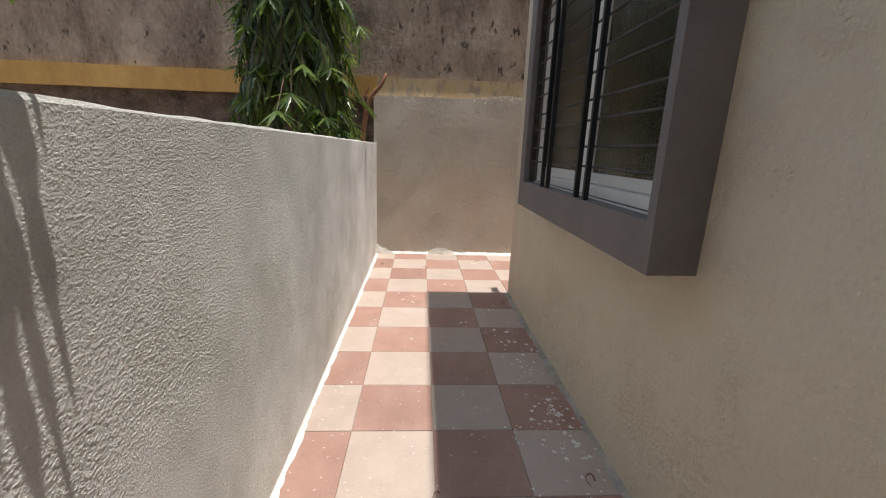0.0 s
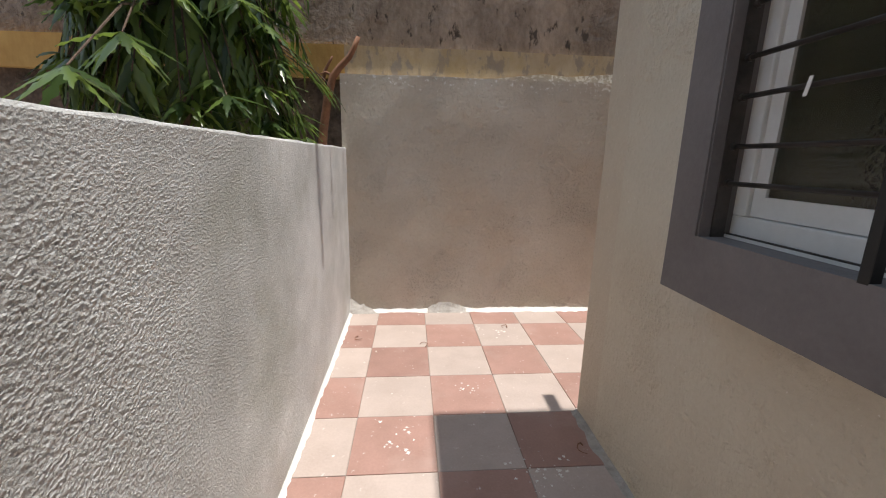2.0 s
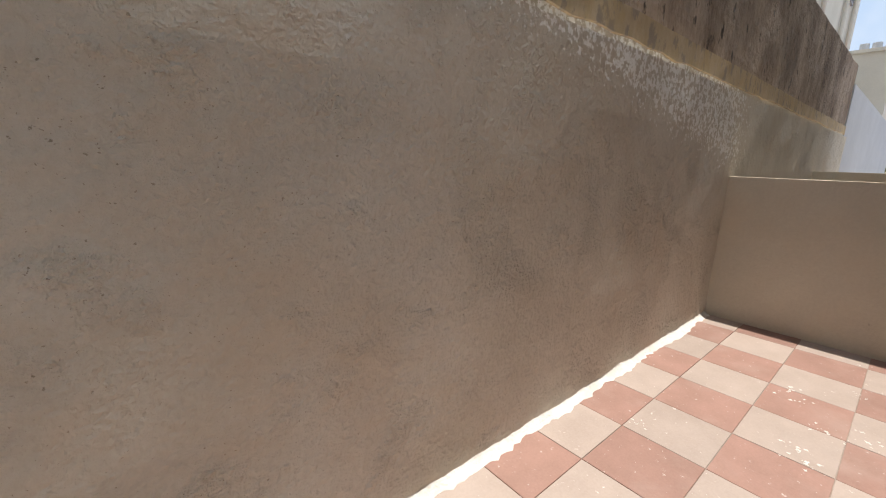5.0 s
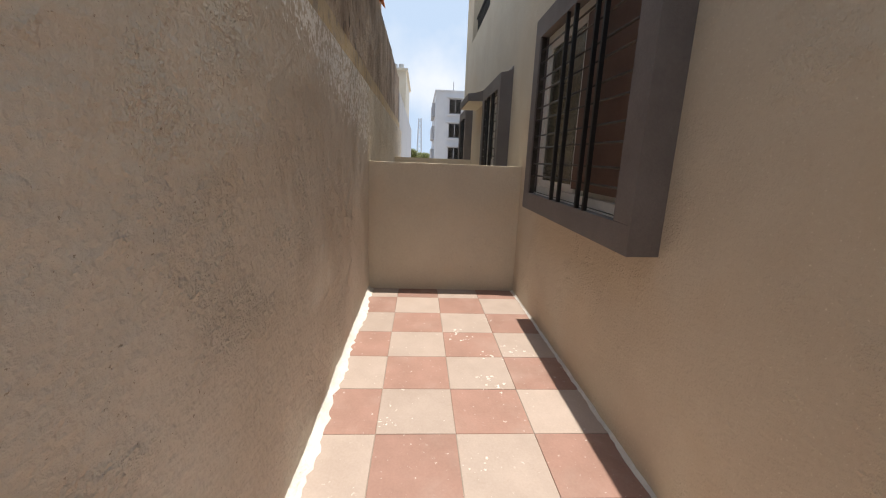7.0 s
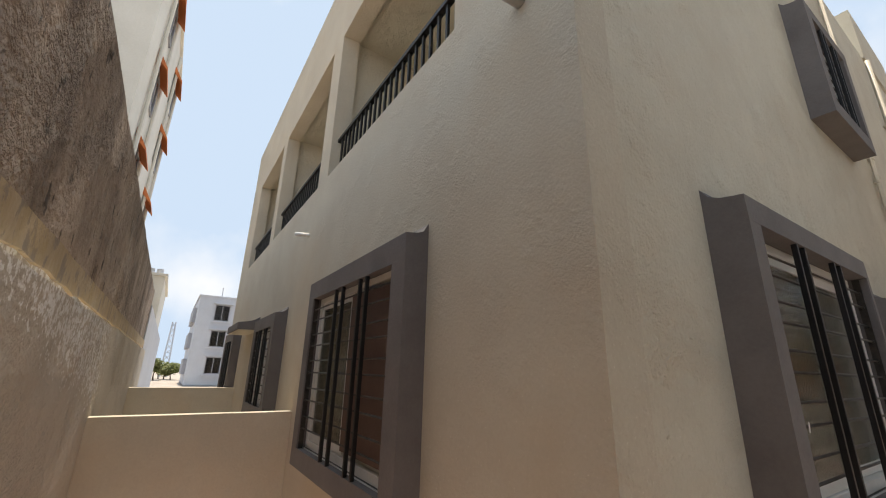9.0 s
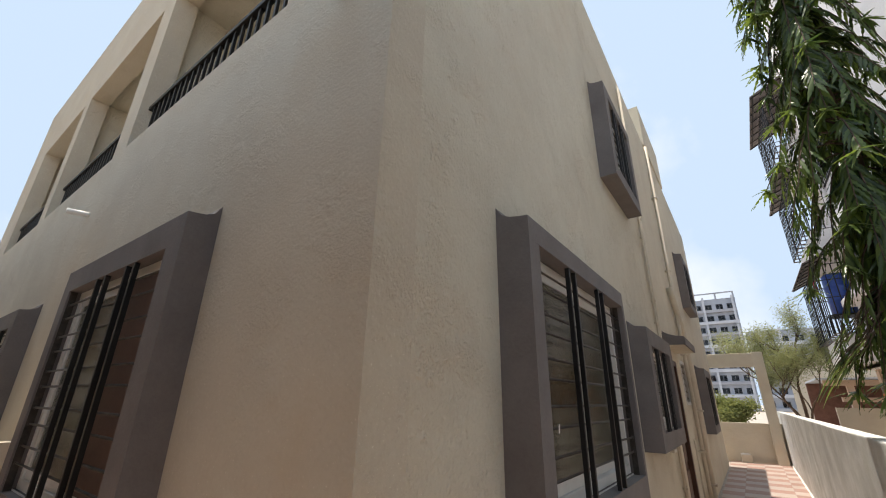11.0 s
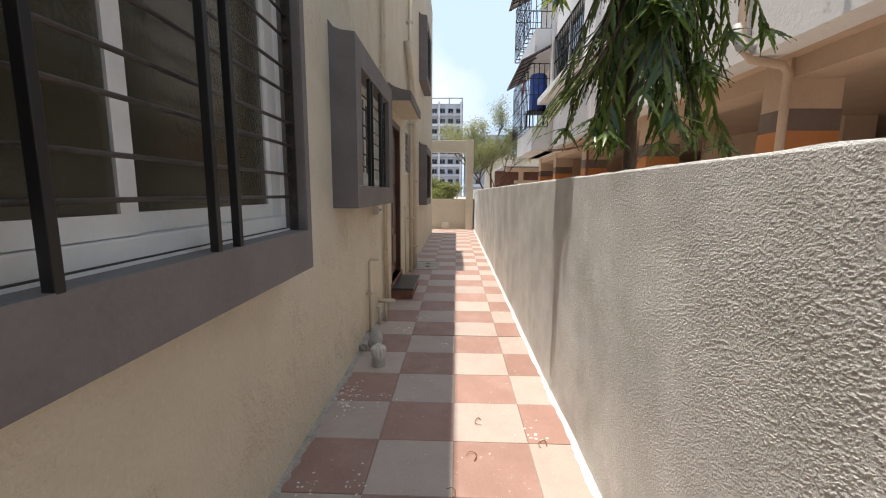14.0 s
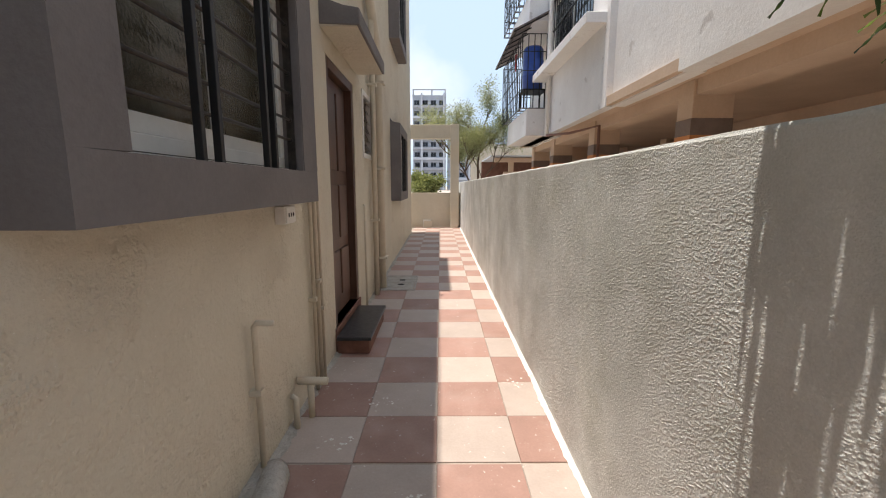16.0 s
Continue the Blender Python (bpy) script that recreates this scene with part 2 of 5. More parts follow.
def leaf_paint(name, dark, light, rough):
    """Leaf skin that differs from leaf to leaf and lets some light through."""
    m = bpy.data.materials.new(name)
    m.use_nodes = True
    nt, b = m.node_tree, m.node_tree.nodes["Principled BSDF"]
    geo, mix = nt.nodes.new("ShaderNodeNewGeometry"), nt.nodes.new("ShaderNodeMix")
    mix.data_type = "RGBA"
    mix.inputs["A"].default_value, mix.inputs["B"].default_value = (*dark, 1), (*light, 1)
    nt.links.new(geo.outputs["Random Per Island"], mix.inputs["Factor"])
    nt.links.new(mix.outputs["Result"], b.inputs["Base Color"])
    b.inputs["Roughness"].default_value = rough
    b.inputs["Specular IOR Level"].default_value = 0.6
    thin = nt.nodes.new("ShaderNodeBsdfTranslucent")
    glow = nt.nodes.new("ShaderNodeHueSaturation")
    glow.inputs["Hue"].default_value, glow.inputs["Saturation"].default_value, glow.inputs["Value"].default_value = 0.475, 1.1, 1.5
    nt.links.new(mix.outputs["Result"], glow.inputs["Color"])
    nt.links.new(glow.outputs[0], thin.inputs["Color"])
    both = nt.nodes.new("ShaderNodeMixShader")
    both.inputs[0].default_value = 0.42
    nt.links.new(b.outputs[0], both.inputs[1])
    nt.links.new(thin.outputs[0], both.inputs[2])
    nt.links.new(both.outputs[0], nt.nodes["Material Output"].inputs["Surface"])
    return m


LEAF = leaf_paint("glossy_mast_tree_leaf", (0.026, 0.056, 0.02), (0.15, 0.23, 0.055), 0.3)
DRYLEAF = leaf_paint("thin_acacia_leaf", (0.15, 0.18, 0.085), (0.28, 0.30, 0.16), 0.6)
BUSHLEAF = leaf_paint("bush_leaf", (0.11, 0.14, 0.05), (0.21, 0.235, 0.095), 0.6)


def glass_paint(name, tint, rough, ripple, clear=1.0):
    m = bpy.data.materials.new(name)
    m.use_nodes = True
    nt, b = m.node_tree, m.node_tree.nodes["Principled BSDF"]
    b.inputs["Base Color"].default_value = (*tint, 1)
    b.inputs["Roughness"].default_value, b.inputs["Transmission Weight"].default_value, b.inputs["IOR"].default_value = rough, clear, 1.45
    if ripple:
        geo, v, bn = nt.nodes.new("ShaderNodeNewGeometry"), nt.nodes.new("ShaderNodeTexVoronoi"), nt.nodes.new("ShaderNodeBump")
        v.inputs["Scale"].default_value = 85
        bn.inputs["Strength"].default_value, bn.inputs["Distance"].default_value = ripple, 0.004
        nt.links.new(geo.outputs["Position"], v.inputs["Vector"])
        nt.links.new(v.outputs["Distance"], bn.inputs["Height"])
        nt.links.new(bn.outputs[0], b.inputs["Normal"])
    return m


FROSTED = glass_paint("patterned_glass", (0.48, 0.455, 0.35), 0.1, 0.25, 0.95)
CLEAR = glass_paint("dark_far_glass", (0.25, 0.28, 0.30), 0.05, 0.0)


# ---- builders ----
def part(name, bm, material, parent=None, label="", smooth=False):
    """Links a bmesh (in world metres) as one mesh under a thing or a part."""
    bmesh.ops.recalc_face_normals(bm, faces=bm.faces)
    me = bpy.data.meshes.new(name)
    bm.to_mesh(me)
    bm.free()
    me.materials.append(material)
    if smooth:
        me.polygons.foreach_set("use_smooth", [True] * len(me.polygons))
    ob = new(name, me)
    if parent:
        ob.parent = parent
        base = parent
        while base.parent:
            base = base.parent
        if parent.parent is None:
            ob.matrix_parent_inverse = Matrix.Translation(parent.location).inverted()
    if label:
        ob["label"] = label
    return ob


def thing(name, at, label, category, group="", kind=""):
    e = new(name)
    e.empty_display_size = 0.1
    e.location = at
    return tagged(e, label, category, group, kind)


def box(bm, a, b, bevel=0.0):
    lo = [min(p, q) for p, q in zip(a, b)]
    hi = [max(p, q) for p, q in zip(a, b)]
    vs = [bm.verts.new((x, y, z)) for x in (lo[0], hi[0]) for y in (lo[1], hi[1]) for z in (lo[2], hi[2])]
    fs = [bm.faces.new([vs[i] for i in f]) for f in ((0, 1, 3, 2), (4, 6, 7, 5), (0, 4, 5, 1), (2, 3, 7, 6), (0, 2, 6, 4), (1, 5, 7, 3))]
    if bevel:
        es = list({e for f in fs for e in f.edges})
        bmesh.ops.bevel(bm, geom=es, offset=bevel, segments=2, affect="EDGES", profile=0.5)
    return bm


def boxes(*pairs, bevel=0.0):
    bm = bmesh.new()
    for a, b in pairs:
        box(bm, a, b, bevel)
    return bm


def tube(bm, pts, r, sides=10, taper=None):
    """A round bar along a line of points."""
    pts = [Vector(p) for p in pts]
    rings = []
    for i, p in enumerate(pts):
        d = (pts[min(i + 1, len(pts) - 1)] - pts[max(i - 1, 0)]).normalized()
        u = d.cross(Vector((0.31, 0.95, 0.12))).normalized()
        v = d.cross(u)
        rad = r if taper is None else r + (taper - r) * i / (len(pts) - 1)
        rings.append([bm.verts.new(p + rad * (math.cos(k * math.tau / sides) * u + math.sin(k * math.tau / sides) * v)) for k in range(sides)])
    for a, b in zip(rings, rings[1:]):
        for k in range(sides):
            bm.faces.new((a[k], a[(k + 1) % sides], b[(k + 1) % sides], b[k]))
    bm.faces.new(rings[0])
    bm.faces.new(rings[-1])
    return bm


def extrude_profile(bm, pts, to):
    """Prism: a closed outline and the vector along which it is drawn."""
    to = Vector(to)
    a = [bm.verts.new(p) for p in pts]
    b = [bm.verts.new(Vector(p) + to) for p in pts]
    n = len(a)
    bm.faces.new(a)
    bm.faces.new(b)
    for k in range(n):
        bm.faces.new((a[k], a[(k + 1) % n], b[(k + 1) % n], b[k]))
    return bm


def pierced(axis, lo, hi, u0, u1, w0, w1, holes):
    """A wall slab between lo and hi on axis ('x' or 'y'), from u0 to u1 and w0 to w1, with rectangular holes (u0, u1, w0, w1)."""
    bm = bmesh.new()
    us = sorted({u0, u1, *[h[i] for h in holes for i in (0, 1)]})
    for a, b in zip(us, us[1:]):
        mid = (a + b) / 2
        cuts = sorted((h[2], h[3]) for h in holes if h[0] < mid < h[1])
        z = w0
        for c, d in [*cuts, (w1, w1)]:
            if c - z > 1e-4:
                if axis == "x":
                    box(bm, (lo, a, z), (hi, b, c))
                else:
                    box(bm, (a, lo, z), (b, hi, c))
            z = d
    bmesh.ops.remove_doubles(bm, verts=bm.verts, dist=1e-5)
    return bm


# ---- ground, floor bed ----
HX, HY = 0.915, 3.60      # house side wall face and rear wall face
BX, RY = -0.53, 5.108      # boundary wall face and rear wall face
END = -11.85               # low wall across the far end
TILE = 0.4
ground = part("ground", boxes(((-900, -900, -0.35), (900, 900, -0.06))), SOIL)
tagged(ground, "pale dusty paved ground around the houses", "ground", kind="structure")
floor = part("floor", boxes(((BX - 0.02, END, -0.055), (HX + 0.05, RY + 0.02, -0.006)), ((HX + 0.05, HY - 0.05, -0.055), (4.40, RY + 0.02, -0.006))), GROUT)
tagged(floor, "chequered red and cream floor tiles on a cement bed", "floor", kind="structure")

# ---- boundary wall, rear wall, partitions ----
def rough_wall(name, a, b, step, material, label, jitter=0.004):
    """A plastered wall block with slightly wavy faces and a soft, uneven coping edge."""
    bm = boxes((a, b))
    for ax in range(3):
        size = abs(b[ax] - a[ax])
        cuts = int(size / step)
        if cuts > 1:
            for k in range(1, cuts):
                co = [0, 0, 0]
                co[ax] = min(a[ax], b[ax]) + size * k / cuts
                no = [0, 0, 0]
                no[ax] = 1
                bmesh.ops.bisect_plane(bm, geom=bm.verts[:] + bm.edges[:] + bm.faces[:], plane_co=co, plane_no=no)
    for v in bm.verts:
        n = noise.noise_vector(v.co * 2.3) * jitter + noise.noise_vector(v.co * 9.0) * jitter * 0.6
        v.co += n
    ob = part(name, bm, material, smooth=False)
    return tagged(ob, label, "wall", kind="structure")


def lattice_noise(u, v, seed):
    """Smooth random heights in -1..1 on a unit lattice."""
    g = np.random.RandomState(seed).uniform(-1, 1, (512, 512))
    i, j = np.floor(u).astype(int), np.floor(v).astype(int)
    fu, fv = u - i, v - j
    fu, fv = fu * fu * (3 - 2 * fu), fv * fv * (3 - 2 * fv)
    i0, i1, j0, j1 = i % 512, (i + 1) % 512, j % 512, (j + 1) % 512
    return (g[i0, j0] * (1 - fu) + g[i1, j0] * fu) * (1 - fv) + (g[i0, j1] * (1 - fu) + g[i1, j1] * fu) * fv


def boundary_wall(y0, y1, step, relief, cell, name):
    """The rough-cast wall: a block whose passage face carries the thrown cement grains as relief."""
    top = 1.412
    ny, nz = int((y1 - y0) / (step * 1.3)), int((top + 0.06) / step)
    Y, Z = np.meshgrid(np.linspace(y0, y1, ny + 1), np.linspace(-0.06, top, nz + 1), indexing="ij")
    warp = 0.6 * cell * lattice_noise(Y / (cell * 3), Z / (cell * 3), 12)
    grain = lattice_noise((Y + warp) / (cell * 1.25) + 7, (Z + warp) / cell + 3, 2) + 0.6 * lattice_noise((Y - warp) / (cell * 0.9) + 5, Z / (cell * 0.7), 3)
    grain = np.clip(grain + 0.3, 0.0, 1.3) - 0.4
    patch = 0.95 + 0.45 * lattice_noise(Y / 0.4, Z / 0.28, 4)
    calm = np.clip((5.0 - Y) / 1.9, 0.3, 1.0)
    edge = np.clip((top - Z) / 0.008, 0, 1)
    swell = 0.003 * lattice_noise(Y / 0.8, Z / 0.5, 6)
    X = BX + relief * grain * patch * calm * edge + swell - 0.004 * (1 - edge)
    Z = Z + np.where(Z > top - 1e-6, 0.003 * lattice_noise(Y / 0.12, Z * 0, 8), 0)
    front = np.stack([X, Y, Z], -1).reshape(-1, 3)
    k = np.arange(ny)[:, None] * (nz + 1) + np.arange(nz)[None]
    faces = np.stack([k, k + 1, k + nz + 2, k + nz + 1], -1).reshape(-1, 4)
    n0 = len(front)
    rows = np.arange(ny + 1)
    back = np.stack([np.full(ny + 1, BX - 0.13), np.linspace(y0, y1, ny + 1), np.full(ny + 1, top)], -1)
    foot = back * (1, 1, 0) + (0, 0, -0.06)
    last = rows * (nz + 1) + nz
    f2 = np.stack([last[:-1], n0 + rows[:-1], n0 + rows[1:], last[1:]], -1)
    f3 = np.stack([n0 + rows[:-1], n0 + ny + 1 + rows[:-1], n0 + ny + 1 + rows[1:], n0 + rows[1:]], -1)
    me = bpy.data.meshes.new(name)
    me.from_pydata(np.concatenate([front, back, foot]).tolist(), [], np.concatenate([faces, f2, f3]).tolist())
    me.materials.append(ROUGHCAST)
    return tagged(new(name, me), "rough-cast grey cement boundary wall beside the passage", "wall", kind="structure")


boundary_wall(-0.9, 3.4, 0.0028, 0.00085, 0.0040, "wall_boundary_1")
boundary_wall(3.4, RY, 0.0034, 0.0012, 0.0048, "wall_boundary_2")
boundary_wall(-3.6, -0.9, 0.0048, 0.0014, 0.0065, "wall_boundary_3")
boundary_wall(END - 1.5, -3.6, 0.013, 0.0022, 0.02, "wall_boundary_4")
rough_wall("wall_rear", (BX - 0.03, RY, -0.06), (11.3, RY + 0.17, 1.975), 0.3, REARPLASTER, "brown-stained cement plaster wall behind the house", 0.006)
rough_wall("wall_partition_1", (4.385, HY - 0.02, -0.06), (4.50, RY + 0.02, 1.288), 0.3, PARTITION, "low beige plastered partition wall", 0.002)
rough_wall("wall_partition_2", (8.45, HY - 0.02, -0.06), (8.57, RY + 0.02, 1.33), 0.3, PARTITION, "low beige plastered partition wall", 0.002)
rough_wall("wall_old", (-9.0, RY + 0.10, 2.195), (11.6, RY + 0.45, 3.32), 0.3, OLDWALL, "tall weathered brown wall streaked with black mould", 0.008)
rough_wall("wall_ochre_band_1", (-9.0, RY + 0.07, 1.95), (BX, RY + 0.44, 2.197), 0.2, OCHRE, "faded ochre band along the old wall", 0.005)
band = rough_wall("wall_ochre_band_2", (BX, RY + 0.07, 1.95), (11.6, RY + 0.44, 2.197), 0.2, OCHREWORN, "ochre band worn down to tan plaster", 0.005)
for v in band.data.vertices:
    if v.co.z < 2.05:      # worn away from below
        v.co.z += 0.10 * min(1.0, max(0.0, (v.co.x + 0.4) / 2.0)) + 0.03 * noise.noise(v.co * 4.0)
rough_wall("wall_eroded_strip", (BX - 0.03, RY + 0.088, 1.94), (11.6, RY + 0.44, 2.12), 0.12, REARPLASTER, "salt-whitened plaster under the ochre band", 0.004)
rough_wall("wall_rubble", (-9.0, RY + 0.12, -0.06), (BX - 0.03, RY + 0.44, 1.96), 0.12, STONE, "dark rubble stone footing under the ochre band", 0.03)
rough_wall("wall_smooth_far", (11.6, RY + 0.08, -0.06), (27.0, RY + 0.35, 3.0), 0.6, FARWHITE, "plain pale plastered wall of the next plot", 0.004)
rough_wall("wall_end", (BX, END - 0.12, -0.06), (3.2, END, 1.083), 0.3, PARTITION, "low beige wall across the far end", 0.002)


def fillet(name, along, a0, a1, wall, sign, height, width, label, seed, material=LIME):
    """An uneven wedge of cement where a wall meets the floor."""
    rng = random.Random(seed)
    bm = bmesh.new()
    n = int(abs(a1 - a0) / 0.035)
    rows = []
    for k in range(n + 1):
        s = a0 + (a1 - a0) * k / n
        w = width * (0.55 + 0.9 * abs(noise.noise((s * 2.1, seed, 0.3))) + 0.5 * rng.random())
        h = height * (0.5 + 1.0 * abs(noise.noise((s * 2.7, seed, 4.3))) + 0.4 * rng.random())
        pts = [(-0.01, h), (0.2 * w, 0.55 * h), (w * 0.6, 0.22 * h), (w, 0.001), (-0.01, -0.004)]
        rows.append([bm.verts.new((wall + sign * d, s, z) if along == "y" else (s, wall + sign * d, z)) for d, z in pts])
    for a, b in zip(rows, rows[1:]):
        for k in range(5):
            bm.faces.new((a[k], a[(k + 1) % 5], b[(k + 1) % 5], b[k]))
    bm.faces.new(rows[0])
    bm.faces.new(rows[-1])
    return tagged(part(name, bm, material), label, "trim", kind="structure")


fillet("trim_boundary", "y", END + 0.02, RY, BX, 1, 0.02, 0.025, "white lime cement strip along the wall's foot", 1)
fillet("trim_rear", "x", BX, 4.38, RY, -1, 0.035, 0.05, "white lime cement strip along the wall's foot", 2)
fillet("trim_house_rear", "x", HX, 4.38, HY, 1, 0.015, 0.022, "thin cement line along the house wall", 3)
fillet("trim_house_side", "y", -10.3, HY, HX, -1, 0.016, 0.04, "uneven grey cement line along the house wall", 4, CEMENT)


def lump(x0, x1, h, d, seed, corner=False):
    bm = bmesh.new()
    nx, nd = 14, 6
    grid = []
    for i in range(nx + 1):
        u = i / nx
        col = []
        for j in range(nd + 1):
            v = j / nd
            side = (1 - u) ** 1.4 if corner else math.sin(math.pi * u) ** 0.7 if 0 < u < 1 else 0.0
            z = h * side * (1 - v) ** 1.3
            z *= 0.75 + 0.6 * noise.noise((u * 5 + seed, v * 5, seed))
            col.append(bm.verts.new((x0 + (x1 - x0) * u, RY + 0.005 - d * v, max(z, 0.0) + 0.001)))
        grid.append(col)
    for i in range(nx):
        for j in range(nd):
            bm.faces.new((grid[i][j], grid[i + 1][j], grid[i + 1][j + 1], grid[i][j + 1]))
    return tagged(part("cement_lump", bm, CEMENT, smooth=True), "hardened lump of spilt grey cement at the wall's foot", "cement lump", "spilt cement")


lump(BX - 0.01, -0.28, 0.21, 0.07, 1.0, True)
lump(0.13, 0.52, 0.12, 0.06, 5.0)

# ---- the house shell ----
ROOF = 6.8
W1 = (1.10, 2.69, 1.16, 2.31)       # side window 1 hole: y0, y1, z0, z1
W2 = (-1.04, 0.045, 1.365, 2.13)
W3 = (-7.1, -5.95, 1.2, 2.15)
U1 = (-0.65, 0.30, 3.98, 4.90)
U3 = (-7.1, -6.0, 3.75, 4.70)
VENT = (-3.92, -3.42, 1.61, 2.26)
DOOR = (-3.0, -2.1, 0.19, 2.22)
WR = (2.12, 3.59, 1.10, 2.25)       # rear windows: x0, x1, z0, z1
WR2 = (5.25, 6.25, 1.25, 2.15)
WR3 = (8.75, 9.7, 1.25, 2.15)
HOUSE_END = -10.4
tagged(part("wall_side", pierced("x", HX, HX + 0.2, HOUSE_END, HY - 0.2, -0.06, ROOF, [W1, W2, W3, U1, U3, VENT, DOOR]), CREAM), "cream-painted plaster side wall of the house", "wall", kind="structure")
BALC = [(1.75, 4.12, 3.66, 5.55), (4.46, 6.86, 3.66, 5.55), (7.16, 9.3, 3.66, 5.55)]
tagged(part("wall_house_rear", pierced("y", HY - 0.2, HY, HX, 10.4, -0.06, ROOF, [WR, WR2, WR3, *BALC]), CREAM_REAR_SHADED), "cream-painted plaster rear wall with balcony openings", "wall", kind="structure")
tagged(part("wall_house_east", boxes(((10.2, HOUSE_END, -0.06), (10.4, HY - 0.2, ROOF))), CREAM), "cream-painted end wall of the house row", "wall", kind="structure")
tagged(part("wall_house_front", boxes(((HX + 0.2, HOUSE_END, -0.06), (10.2, HOUSE_END + 0.2, ROOF))), CREAM), "cream-painted street wall of the house", "wall", kind="structure")
tagged(part("roof", boxes(((HX + 0.2, HOUSE_END + 0.2, ROOF - 0.9), (10.2, HY - 0.2, ROOF - 0.75))), CREAM), "flat concrete roof behind a parapet", "roof", kind="structure")
tagged(part("stair_tower", boxes(((HX - 0.03, -6.3, ROOF - 0.02), (3.5, -3.95, 7.78))), CREAM), "cream-painted stair tower above the roof", "stair tower", kind="structure")
tagged(part("floor_upper", boxes(((HX + 0.2, HOUSE_END + 0.2, 2.9), (10.2, HY - 0.2, 3.05))), ROOM), "concrete floor slab between the storeys", "floor", kind="structure")
tagged(part("wall_room", boxes(((HX + 0.2, 0.45, -0.06), (10.2, 0.55, 2.9)), ((4.6, 0.55, -0.06), (4.7, HY - 0.2, 2.9)), ((2.9, HOUSE_END + 0.2, -0.06), (3.0, 0.45, 2.9)), ((HX + 0.2, -1.75, -0.06), (2.9, -1.68, 2.9)), ((HX + 0.2, 0.45, 3.05), (2.4, 0.55, 5.8))), ROOM), "plain dull plaster walls of the rooms inside", "wall", kind="structure")
# balcony recess
tagged(part("wall_balcony", boxes(((1.6, 2.2, 3.05), (10.2, 2.3, 5.8)), ((1.6, 2.3, 3.05), (1.7, HY - 0.2, 5.8)), ((4.2, 2.3, 3.05), (4.38, HY - 0.2, 5.8)), ((6.93, 2.3, 3.05), (7.09, HY - 0.2, 5.8)), ((9.4, 2.3, 3.05), (9.55, HY - 0.2, 5.8))), CREAM), "cream-painted walls of the recessed balconies", "wall", kind="structure")
tagged(part("ceiling_balcony", boxes(((1.7, 2.3, 5.60), (10.2, HY - 0.2, 5.66))), CREAM), "cream balcony ceiling", "ceiling", kind="structure")


def railing(x0, x1):
    r = thing("balcony_railing", ((x0 + x1) / 2, HY - 0.09, 3.66), "black iron balcony railing with upright flat bars", "railing", "balcony railings")
    part("top_rail", boxes(((x0, HY - 0.115, 4.10), (x1, HY - 0.065, 4.14)), bevel=0.004), BLACKMETAL, r)
    part("bottom_rail", boxes(((x0, HY - 0.11, 3.70), (x1, HY - 0.07, 3.725))), BLACKMETAL, r)
    n = int((x1 - x0) / 0.105)
    me = None
    for k in range(1, n):
        x = x0 + (x1 - x0) * k / n
        if me is None:
            first = part("baluster", boxes(((x - 0.012, HY - 0.1, 3.664), (x + 0.012, HY - 0.08, 4.102))), BLACKMETAL, r)
            me, fx = first.data, x
        else:
            o = new("baluster", me)
            o.parent = r
            o.matrix_parent_inverse = Matrix.Translation(r.location).inverted()
            o.location = (x - fx, 0, 0)


for b in BALC:
    railing(b[0], b[1])


